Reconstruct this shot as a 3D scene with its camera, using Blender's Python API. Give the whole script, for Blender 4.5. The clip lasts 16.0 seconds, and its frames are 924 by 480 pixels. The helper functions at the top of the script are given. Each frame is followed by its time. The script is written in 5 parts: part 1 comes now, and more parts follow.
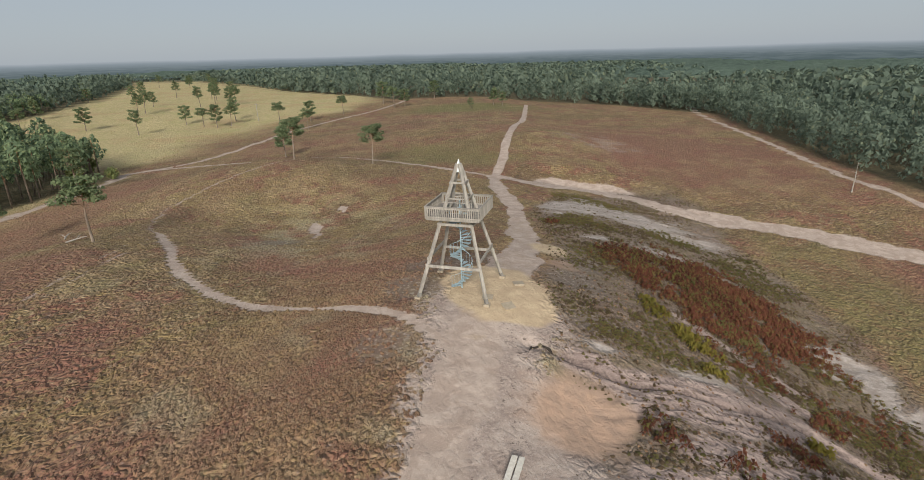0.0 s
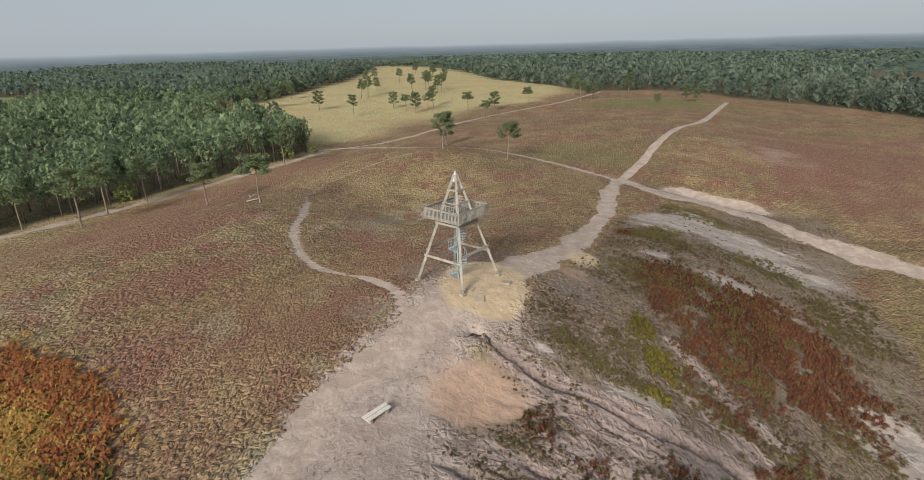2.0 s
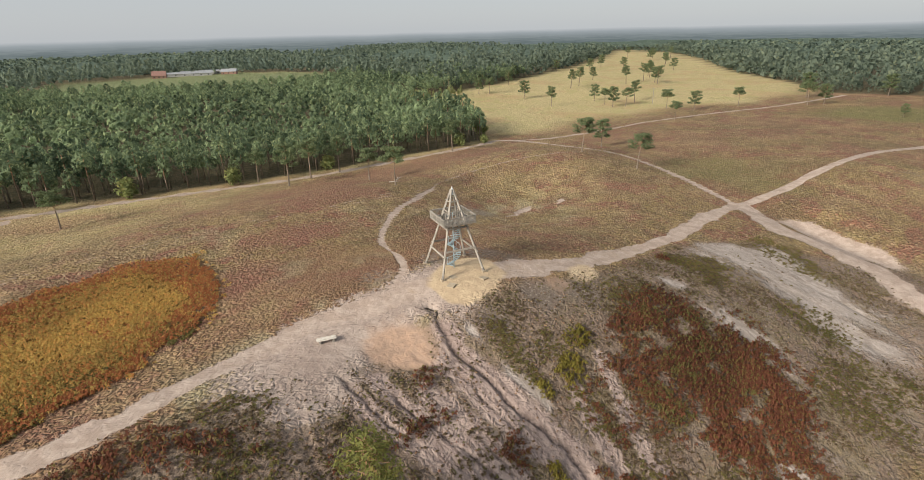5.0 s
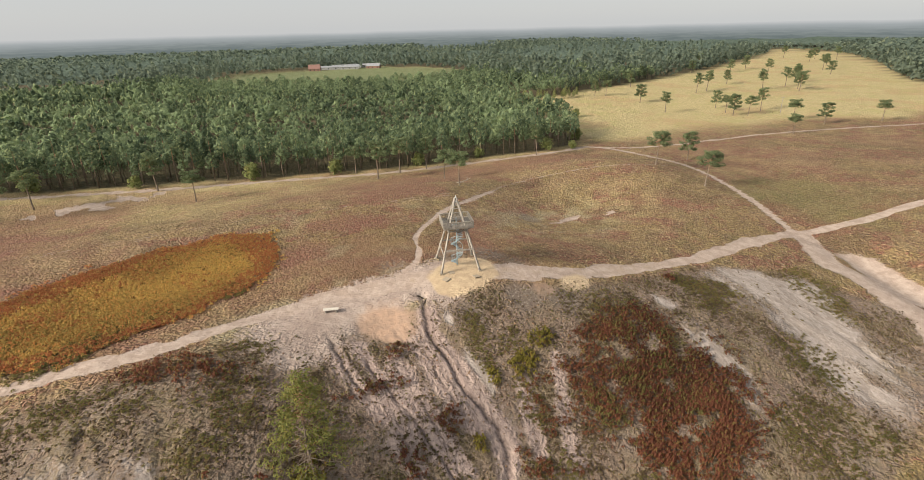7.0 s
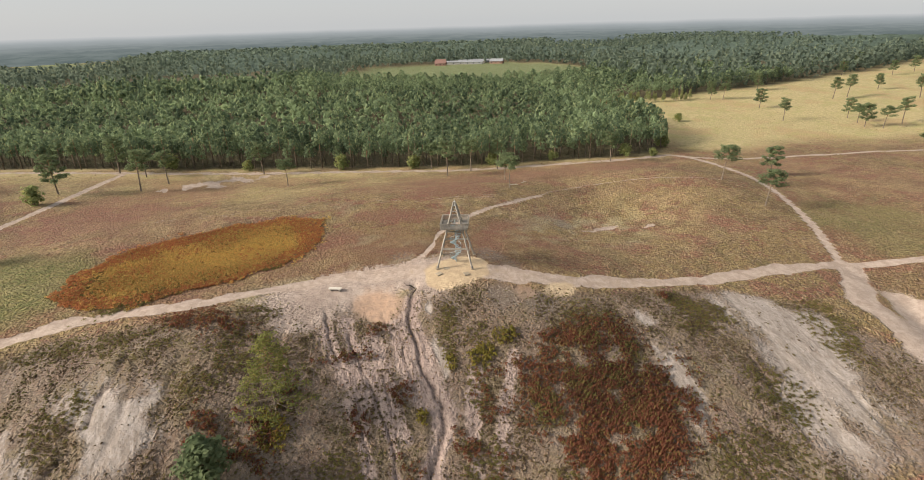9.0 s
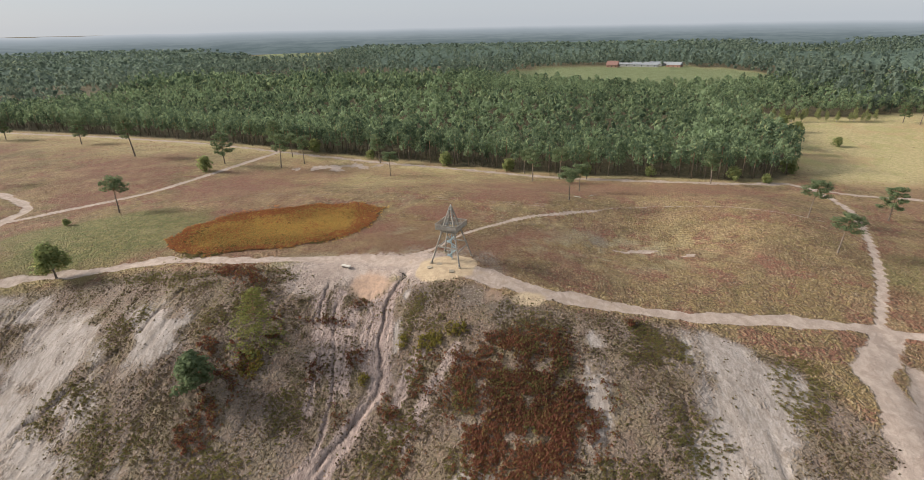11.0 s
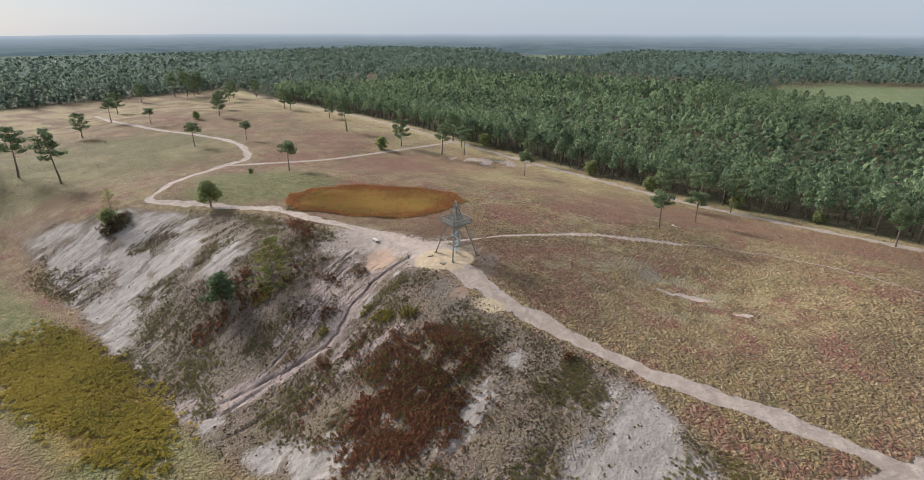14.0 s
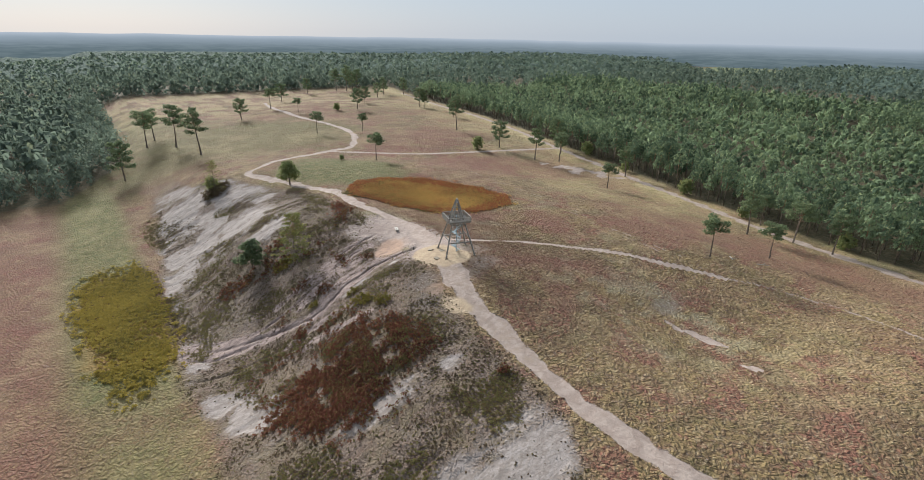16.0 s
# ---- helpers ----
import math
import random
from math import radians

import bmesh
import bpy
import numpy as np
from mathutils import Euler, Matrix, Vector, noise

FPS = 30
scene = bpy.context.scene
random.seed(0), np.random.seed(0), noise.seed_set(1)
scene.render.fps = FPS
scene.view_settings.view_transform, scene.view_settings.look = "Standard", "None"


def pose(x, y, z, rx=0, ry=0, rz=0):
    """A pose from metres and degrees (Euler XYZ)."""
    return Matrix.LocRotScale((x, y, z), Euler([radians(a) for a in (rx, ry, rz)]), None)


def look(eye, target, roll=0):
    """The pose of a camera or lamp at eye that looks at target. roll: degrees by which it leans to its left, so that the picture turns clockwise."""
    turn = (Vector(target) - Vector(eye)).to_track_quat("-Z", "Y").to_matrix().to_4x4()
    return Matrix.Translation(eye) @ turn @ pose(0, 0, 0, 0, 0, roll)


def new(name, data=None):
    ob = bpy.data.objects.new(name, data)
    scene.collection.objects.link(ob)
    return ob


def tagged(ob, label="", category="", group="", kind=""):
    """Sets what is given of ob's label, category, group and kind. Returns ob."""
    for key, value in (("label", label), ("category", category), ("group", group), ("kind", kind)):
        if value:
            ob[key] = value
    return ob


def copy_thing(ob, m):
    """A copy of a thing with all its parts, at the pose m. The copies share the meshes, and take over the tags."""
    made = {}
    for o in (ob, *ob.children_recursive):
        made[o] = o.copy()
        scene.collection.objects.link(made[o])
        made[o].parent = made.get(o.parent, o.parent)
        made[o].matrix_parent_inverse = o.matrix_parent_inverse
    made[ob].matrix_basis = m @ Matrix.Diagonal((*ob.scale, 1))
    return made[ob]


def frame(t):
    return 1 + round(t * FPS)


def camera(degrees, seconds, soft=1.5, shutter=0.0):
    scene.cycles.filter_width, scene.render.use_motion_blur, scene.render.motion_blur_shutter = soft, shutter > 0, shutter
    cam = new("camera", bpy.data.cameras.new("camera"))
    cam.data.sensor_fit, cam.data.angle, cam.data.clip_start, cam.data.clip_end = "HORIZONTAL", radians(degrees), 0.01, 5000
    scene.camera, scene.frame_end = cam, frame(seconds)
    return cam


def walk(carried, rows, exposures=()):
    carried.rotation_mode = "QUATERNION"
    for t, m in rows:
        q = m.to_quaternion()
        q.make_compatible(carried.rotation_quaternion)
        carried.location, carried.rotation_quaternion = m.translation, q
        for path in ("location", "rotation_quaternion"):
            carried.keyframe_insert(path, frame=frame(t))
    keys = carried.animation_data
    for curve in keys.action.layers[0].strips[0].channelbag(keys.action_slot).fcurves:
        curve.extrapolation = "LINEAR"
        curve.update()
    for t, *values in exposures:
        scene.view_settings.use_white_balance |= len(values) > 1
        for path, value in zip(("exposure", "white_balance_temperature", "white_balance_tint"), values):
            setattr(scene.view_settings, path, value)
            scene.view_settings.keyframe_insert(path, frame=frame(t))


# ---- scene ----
cam = camera(82.0, 16.0, soft=0.4)
PATH = [
    (0, (-0.353, -44.606, 20.227), (-0.329, -42.719, 19.565), -1.6),
    (0.5, (4.916, -46.239, 21.059), (4.749, -44.363, 20.385), -1.7),
    (1, (9.928, -47.394, 21.89), (9.566, -45.548, 21.209), -1.7),
    (1.5, (15.442, -48.309, 22.854), (14.877, -46.515, 22.174), -1.7),
    (2, (20.481, -48.878, 23.787), (19.775, -47.138, 23.097), -1.6),
    (2.5, (25.811, -49.014, 24.789), (24.953, -47.345, 24.096), -1.5),
    (3, (30.702, -48.887, 25.886), (29.723, -47.289, 25.188), -1.5),
    (3.5, (36.141, -48.46, 27.059), (35.035, -46.951, 26.352), -1.5),
    (4, (41.169, -47.667, 28.264), (39.957, -46.243, 27.555), -1.4),
    (4.2, (43.247, -47.218, 28.754), (41.999, -45.828, 28.041), -1.4),
    (6.3, (64.631, -39.796, 34.821), (63.06, -38.806, 34.078), -1.4),
    (6.5, (66.518, -38.561, 35.102), (64.916, -37.617, 34.364), -1.4),
    (7, (70.973, -35.605, 36.229), (69.324, -34.754, 35.482), -1.4),
    (7.5, (75.244, -31.906, 37.465), (73.547, -31.164, 36.71), -1.5),
    (8, (79.136, -27.79, 38.5), (77.392, -27.166, 37.746), -1.6),
    (8.5, (82.769, -23.331, 39.418), (80.993, -22.808, 38.66), -1.6),
    (9, (85.976, -18.47, 40.278), (84.172, -18.057, 39.518), -1.7),
    (9.2, (87.379, -16.119, 40.457), (85.564, -15.753, 39.701), -1.6),
    (11.3, (98.262, 19.46, 45.214), (96.439, 19.141, 44.457), -1.2),
    (11.5, (98.105, 22.746, 45.367), (96.291, 22.37, 44.612), -1.2),
    (12, (96.804, 31.08, 45.739), (95.034, 30.536, 44.982), -0.9),
    (12.5, (94.871, 39.598, 45.632), (93.156, 38.9, 44.876), -0.5),
    (13, (92.008, 47.534, 45.297), (90.347, 46.714, 44.544), -0.4),
    (13.5, (87.813, 55.505, 44.744), (86.23, 54.534, 44.001), -0.2),
    (14, (83.299, 62.407, 44.453), (81.799, 61.31, 43.714), 0.0),
    (14.5, (78.103, 68.961, 43.759), (76.694, 67.746, 43.025), 0.3),
    (15, (72.672, 74.756, 43.195), (71.35, 73.443, 42.468), 0.5),
    (15.5, (66.293, 80.008, 42.94), (65.089, 78.582, 42.218), 0.8),
    (16, (60.039, 84.622, 42.715), (58.943, 83.112, 41.993), 1.1),
]
walk(cam, [(t, look(eye, target, roll)) for t, eye, target, roll in PATH],
     [(0, 0.05, 6050, 10), (4, 0.28, 6280, 11), (7.5, 0.55, 6750, 12.5), (10, 0.48, 6500, 12.5), (12.5, 0.4, 5850, 11.5), (16, 0.38, 5700, 10)])

# ---- light: low hazy autumn sun from the south ----
SUN_UP, SUN_FROM = 27.0, 180.0
world = bpy.data.worlds.new("sky")
scene.world = world
world.use_nodes = True
wn = world.node_tree
sky = wn.nodes.new("ShaderNodeTexSky")
sky.sky_type, sky.sun_disc = "NISHITA", False
sky.sun_elevation, sky.sun_rotation = radians(SUN_UP), radians(SUN_FROM)
sky.air_density, sky.dust_density, sky.ozone_density = 1.0, 1.0, 1.0
veil = wn.nodes.new("ShaderNodeMix")
veil.data_type = "RGBA"
veil.inputs[0].default_value = 0.84
veil.inputs[7].default_value = (5.2, 5.5, 5.7, 1)
wn.links.new(sky.outputs[0], veil.inputs[6])
wn.links.new(veil.outputs[2], wn.nodes["Background"].inputs["Color"])
wn.nodes["Background"].inputs["Strength"].default_value = 0.08
sun = new("sun", bpy.data.lights.new("sun", "SUN"))
sun.data.energy, sun.data.angle, sun.data.color = 5.0, radians(17.0), (1.0, 0.92, 0.79)
sun.matrix_world = look((0, -90, 90 * math.tan(radians(SUN_UP))), (4, 0, 0))


# ---- numbers for the land ----
rng = np.random.default_rng(7)


def fade(a, b, v):
    u = np.clip((v - a) / (b - a), 0, 1)
    return u * u * (3 - 2 * u)


def grain(x, y, size, seed=0):
    """Smooth value noise, 0 to 1."""
    x, y = np.asarray(x, float) / size, np.asarray(y, float) / size
    i, j = np.floor(x), np.floor(y)
    u, v = x - i, y - j
    u, v = u * u * (3 - 2 * u), v * v * (3 - 2 * v)

    def corner(a, b):
        q = np.sin(a * 127.1 + b * 311.7 + seed * 74.7) * 43758.5453
        return q - np.floor(q)
    return (corner(i, j) * (1 - u) + corner(i + 1, j) * u) * (1 - v) + (corner(i, j + 1) * (1 - u) + corner(i + 1, j + 1) * u) * v


def fractal(x, y, size, seed=0):
    return (grain(x, y, size, seed) * 4 + grain(x, y, size / 2.1, seed + 1) * 2 + grain(x, y, size / 4.3, seed + 2)) / 7


# mounds and hollows: x, y, radius, height
BROAD_SWELLS = [
    (-34, -14, 40, 7.24), (-2, 146, 40, 3.15), (-34, -142, 40, 3.28), (-66, -270, 40, 2.6),
    (-98, -142, 40, 3.57), (-130, 178, 40, -1.53), (-130, -14, 40, -0.85), (30, 242, 40, 1.3),
    (-34, -206, 40, 1.49), (-98, -270, 40, 1.8), (-130, 210, 40, -2.18), (-130, 114, 40, -0.64),
    (-88, -41, 26, -1.11), (36, 125, 26, 3.68), (-88, 21, 26, -1.68), (57, -208, 26, 2.77),
    (-46, -15, 17, 1.23), (49, -15, 17, 0.71), (-33, 40, 17, -4.01), (8, 26, 17, 1.13),
    (-33, 80, 17, 2.41), (-19, -42, 17, -1.94), (35, -1, 17, -3.25),
]
DUNE_KNOLLS = [
    (-6, -69, 17, 2.1), (35, -69, 17, -2.13), (-33, -1, 17, -1.48), (8, -110, 17, 3.08),
    (35, -28, 17, -0.39), (8, -42, 17, 4.57), (-6, 40, 17, 0.13), (-6, 67, 17, 1.34),
    (22, 80, 17, -1.01), (8, -1, 17, 5.97), (-46, 26, 17, 4.26), (49, 26, 17, 2.19),
    (-33, -83, 17, 2.29), (49, -96, 17, -0.71), (-60, 67, 17, 1.81), (22, -56, 17, 1.57),
    (-46, -56, 17, 1.67), (-6, -96, 17, 2.36), (-46, 80, 17, 2.59), (22, -15, 17, -2.94),
    (49, -42, 17, -1.11), (8, 53, 17, 1.51), (35, 53, 17, -0.58),
]


def low_ground(y):
    return -18 + 6.5 * fade(20, 80, y)


def land(x, y):
    """The large form of the land."""
    x, y = np.asarray(x, float), np.asarray(y, float)
    h = -9 + (low_ground(y) + 9) * fade(20, 55, x)
    for a, b, r, k in BROAD_SWELLS + DUNE_KNOLLS:
        h = h + k * np.exp(-((x - a) ** 2 + (y - b) ** 2) / (2 * r * r))
    return np.maximum(h, low_ground(y))


def along(x, y, line):
    """Distance from a line of points."""
    best = np.full(np.shape(x), 99.0)
    xs, ys = [p[0] for p in line], [p[1] for p in line]
    box = (x > min(xs) - 12) & (x < max(xs) + 12) & (y > min(ys) - 12) & (y < max(ys) + 12)
    if not box.any():
        return best
    out, x, y = best, x[box], y[box]
    best = out[box]
    for (ax, ay), (bx, by) in zip(line, line[1:]):
        dx, dy = bx - ax, by - ay
        k = np.clip(((x - ax) * dx + (y - ay) * dy) / (dx * dx + dy * dy), 0, 1)
        best = np.minimum(best, np.hypot(x - ax - k * dx, y - ay - k * dy))
    out[box] = best
    return out


def smooth_line(line, n=3):
    """A rounder line through the points."""
    p = [line[0]] + list(line) + [line[-1]]
    q = []
    for a, b, c, d in zip(p, p[1:], p[2:], p[3:]):
        for k in range(n):
            t = k / n
            q.append(tuple(0.5 * (2 * v + (w - u) * t + (2 * u - 5 * v + 4 * w - z) * t * t + (3 * v - u - 3 * w + z) * t ** 3)
                           for u, v, w, z in zip(a, b, c, d)))
    return q + [line[-1]]


def oval(x, y, cx, cy, rx, ry, turn=0.0):
    """Below 1 inside."""
    c, s = math.cos(radians(turn)), math.sin(radians(turn))
    u, v = (x - cx) * c + (y - cy) * s, (y - cy) * c - (x - cx) * s
    return np.hypot(u / rx, v / ry)


# sandy paths
CREST_PATH = smooth_line([(9, 77), (9, 61), (10, 46), (9.5, 33), (9, 22), (7.5, 13), (5, 5), (2, -4), (0, -12), (-1.5, -22), (-1, -30), (0, -37), (2, -45), (1, -54), (1, -64), (5, -80), (11, -96), (14.5, -106), (8, -111), (-8, -123), (-24, -130), (-35, -132), (-43, -143), (-52, -168), (-55, -205), (-50, -242), (-50, -290), (-58, -331)])
NORTH_PATH = smooth_line([(9, 77), (13, 96), (15, 110), (19, 130), (26, 165), (33, 205), (45, 286)])
WEST_PATH = smooth_line([(8, 78), (-8, 87), (-22, 93), (-35, 98), (-57, 107), (-80, 110), (-92, 105)])
EDGE_PATH = smooth_line([(-92, 105), (-89, 78), (-93, 51), (-98, 23), (-104, -3), (-113, -34), (-120, -62), (-126, -92), (-133, -121), (-148, -165), (-162, -211), (-170, -268), (-190, -359)])
CROSS_PATH = smooth_line([(-126, -95), (-100, -99), (-80, -102), (-53, -108), (-33, -122), (-24, -130)])
HEATH_PATH = smooth_line([(-1, -10), (-5, -5), (-10, -2.5), (-15, -1), (-21, 2), (-28, 8), (-34, 15), (-38, 22), (-42, 28), (-46, 34)])
OLD_TRACK = smooth_line([(-46, 34), (-52, 42), (-54, 54), (-50, 66), (-43, 78), (-38, 90)])
WEST_TRACK = smooth_line([(-60, -86), (-53, -66), (-50, -46), (-47.7, -20), (-44, 1), (-43, 17), (-46, 29)])
FIELD_PATH = smooth_line([(-92, 105), (-80, 117), (-74, 141), (-71, 183), (-60, 220), (-43, 264), (-31, 330)])
SAND_TRACK = smooth_line([(10, 79), (16, 74), (23, 70), (36, 68), (43, 63), (51, 59), (61, 54), (69, 49), (82, 41), (110, 25)])
EAST_PATH = smooth_line([(135, 260), (122, 220), (108, 138), (99, 94), (98, 74), (104, 40)])

# washed-out rills down the dune's flank: line, half width, depth
RILLS = [(smooth_line(line), half, deep) for line, half, deep in (
    ([(4.8, -8.6), (9.2, -9.8), (13.1, -10.5), (19.8, -10.3), (24.3, -9.3), (28.9, -8.6), (33, -10.7), (40.8, -15), (47.5, -19)], 0.3, 0.42),
    ([(11, -20.5), (15.7, -19.7), (20.9, -18.4), (26.2, -17), (30.5, -16.1), (36, -16), (41, -16.6)], 0.22, 0.3),
    ([(6.2, -23.9), (10.5, -23.6), (15.3, -22.7), (21, -21)], 0.2, 0.28),
    ([(12.5, -12.2), (17, -12.6), (21.5, -12.2), (26, -11)], 0.2, 0.25),
    ([(14.5, -17.4), (19.5, -16.4), (24.5, -15.6), (30, -14)], 0.2, 0.25),
    ([(22, -20), (27, -19.8), (33, -19.4)], 0.2, 0.25),
    ([(22, 3.8), (27, 1.2), (32, -1.4), (37, -3)], 0.2, 0.22),
    ([(24, -2.5), (29, -4.6), (35, -5.5)], 0.2, 0.2))]
WASHED = len(RILLS)
RILLS += [(smooth_line([(10.5, -50.7), (18, -52), (25, -53.8), (34.2, -61.7), (42.9, -68.5)]), 0.34, 0.5)]
RILLS += [([(13.6 + 0.4 * k, -75 - 1.45 * k), (20 + 0.3 * k, -74.2 - 1.3 * k), (27 + 0.2 * k, -73 - 1.25 * k)], 0.2, 0.3) for k in range(11)]
RILLS += [([(17 + 0.5 * k, 45.5 - 1.4 * k), (25 + 0.3 * k, 44 - 1.3 * k), (34 + 0.4 * k, 42.5 - 1.5 * k)], 0.16, 0.16) for k in range(6)]
# finer threads between the main ones
RILLS += [([(8 + 2.2 * (k % 3), -26.2 + 0.95 * k), (13 + 1.5 * (k % 2), -25.6 + 0.98 * k), (19 + 2.5 * (k % 3), -24.2 + 0.96 * k)], 0.14, 0.17) for k in range(17)]
RILLS += [([(20 + 2 * (k % 2), -20.4 + 0.8 * k), (26 + 2 * (k % 3), -18.8 + 0.75 * k)], 0.13, 0.15) for k in range(14)]

CREST_Y = [-330, -118, -106, -96, -80, -64, -45, -22, -8, 2, 10, 20, 33, 46, 58, 66, 330]
CREST_X = [70, 30, 19, 16, 9, 5, 6, 3.5, 6, 7, 9.5, 11, 11.5, 13, 20, 34, 60]
TOE_Y = [-330, -130, -103, -80, -46, -14, 20, 45, 70, 330]
TOE_X = [70, 42, 46, 49, 51, 54, 52, 50, 52, 70]
WOOD_Y = [-900, -359, -268, -211, -121, -92, -62, -34, -3, 23, 51, 78, 105, 114, 900]
WOOD_X = [-330, -195, -176, -168, -139, -132, -126, -119, -110, -104, -99, -95, -97, -108, -108]
GLADE_X = [-4800, -1500, -600, -420, -312, -257, -243, -229, -228, -176, -144, -105, -60]
GLADE_Y = [2200, 1500, 1000, 690, 449, 292, 235, 193, 136, 129, 130, 112, 112]
NORTH_X = [-4800, -420, -330, -230, -150, -80, -40, 0, 40, 100, 125, 4800]
NORTH_Y = [1500, 820, 740, 600, 468, 395, 340, 350, 335, 275, 228, 225]


def wooded(x, y):
    """Over 0 where trees stand close (metres from the edge)."""
    west = np.minimum(np.interp(y, WOOD_Y, WOOD_X) - x, np.interp(x, GLADE_X, GLADE_Y) - y)
    north = y - np.interp(x, NORTH_X, NORTH_Y)
    east = np.minimum(x - np.interp(y, [-900, 40, 74, 94, 138, 220, 900], [125, 112, 104, 105, 114, 128, 128]), y + 900)
    south = np.minimum(-y - 150 - 0.5 * np.maximum(70 - x, 0) * 4, x - 45)
    far = -y - 430
    w = np.maximum.reduce([west, north, east, south, far])
    pasture = (1 - oval(x, y, -478, 118, 132, 128, 12)) * 90
    second = (1 - oval(x, y, -880, -410, 200, 75, 25)) * 80
    third = (1 - oval(x, y, -1000, 520, 160, 90, -30)) * 80
    return np.where(pasture > -60, np.minimum(w, -pasture), np.minimum(w, -np.maximum(second, third)))


def on_slope(x, y):
    """1 on the dune's bare flank."""
    c, t = np.interp(y, CREST_Y, CREST_X), np.interp(y, TOE_Y, TOE_X)
    w = (fractal(x, y, 9, 5) - 0.5) * 6
    return fade(-1, 2.5, x - c + w * 0.4) * (1 - fade(-2.5, 1.5, x - t + w)) * (1 - fade(68, 80, y)) * fade(-150, -118, y)


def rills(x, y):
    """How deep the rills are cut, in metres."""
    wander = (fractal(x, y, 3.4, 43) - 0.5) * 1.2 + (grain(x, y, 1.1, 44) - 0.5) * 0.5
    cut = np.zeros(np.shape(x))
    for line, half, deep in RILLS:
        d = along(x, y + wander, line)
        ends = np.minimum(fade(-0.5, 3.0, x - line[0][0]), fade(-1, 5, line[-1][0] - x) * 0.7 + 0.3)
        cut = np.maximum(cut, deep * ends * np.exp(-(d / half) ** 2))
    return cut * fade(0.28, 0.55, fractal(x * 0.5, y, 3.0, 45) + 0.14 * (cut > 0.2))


def masks(x, y):
    """Shares of the ground covers."""
    n3, n8, n30 = fractal(x, y, 3, 11), fractal(x, y, 8, 12), fractal(x, y, 34, 13)
    ragged = (n3 - 0.5) * 1.6 + (n8 - 0.5) * 1.6
    path = np.zeros(np.shape(x))
    for line, half in ((NORTH_PATH, 1.2), (WEST_PATH, 0.95), (EDGE_PATH, 1.4), (CROSS_PATH, 1.15), (HEATH_PATH, 0.55), (FIELD_PATH, 1.1), (EAST_PATH, 1.1)):
        path = np.maximum(path, 1 - fade(half * 0.7, half * 1.25, along(x, y, line) + ragged * 0.32))
    wide = 1.35 + 0.3 * np.exp(-((y + 16) / 16.0) ** 2) + 0.8 * np.exp(-((y - 12) / 12.0) ** 2)
    path = np.maximum(path, 1 - fade(0.6, 1.5, (along(x, y, CREST_PATH) + ragged * 1.15) / wide))
    path = np.maximum(path, 1 - fade(1.5, 4.2, along(x, y, SAND_TRACK) + ragged * 1.8))
    path = np.maximum(path, 0.55 * (1 - fade(0.25, 0.7, along(x, y, OLD_TRACK))))
    path = np.maximum(path, 0.5 * (1 - fade(0.2, 0.6, np.abs(along(x, y, WEST_TRACK) - 0.8) + ragged * 0.4)) * fade(0.4, 0.55, n8))
    slope = on_slope(x, y)
    apron = 1 - fade(0.5, 1.25, oval(x, y, 2.2, -20, 6.6, 17, 4) + ragged * 0.16)
    apron = np.maximum(apron, 1 - fade(0.5, 1.2, oval(x, y, 2.5, -5, 7.0, 8, 0) + ragged * 0.16))
    apron = np.maximum(apron, 0.85 * (1 - fade(0.5, 1.1, oval(x, y, 7.5, -27, 5.5, 7, 10) + ragged * 0.2)))
    margin = (1 - fade(0.95, 1.5, np.minimum(oval(x, y, 2.2, -20, 6.6, 17, 4), oval(x, y, 2.5, -5, 7.0, 8, 0)) + ragged * 0.2)) * fade(0.42, 0.58, n3 * 0.6 + n8 * 0.4)
    cut = rills(x, y)
    wash = np.zeros(np.shape(x))
    for line, half, deep in RILLS[:WASHED]:
        wash = np.maximum(wash, (1 - fade(0.4, 2.3 + 1.0 * (half > 0.25), along(x, y, line) + ragged * 1.3)) * (0.55 + 0.9 * deep))
    fan = [(28.9, -8.6), (33, -10.7), (40.8, -15), (47.5, -19), (53, -21)]
    wash = np.maximum(wash, 1.2 * (1 - fade(0.35, 1.0, (along(x, y, fan) + ragged * 0.9) / (1.2 + 3.4 * fade(28, 52, x)))))
    wash = np.clip(wash, 0, 1)
    tan = 1 - fade(0.45, 1.15, oval(x, y, 3.4, -1.2, 5.4, 7.0, 18) + ragged * 0.45)
    tan = np.maximum(tan, 0.8 * (1 - fade(0.3, 1.2, oval(x, y, 11, 15.5, 3.4, 5.2, 20) + ragged * 0.25)))
    tan = np.maximum(tan, 0.36 * (1 - fade(0.3, 1.4, (along(x, y, CREST_PATH) + ragged) / 3.0)) * fade(-2, 6, y) * (1 - fade(30, 60, y)))
    rust = 0.85 * (1 - fade(0.25, 1.25, oval(x, y, 7.4, -14.8, 4.6, 6.4, -20) + ragged * 0.3))
    for cx, cy, rx, ry, turn, k in ((36, -12, 8, 2.6, 10, 0.35), (42, -17, 7, 3, 10, 0.35), (11.5, 9.5, 3.0, 3.4, 0, 0.55)):
        rust = np.maximum(rust, k * (1 - fade(0.3, 1.3, oval(x, y, cx, cy, rx, ry, turn) + ragged * 0.3)))
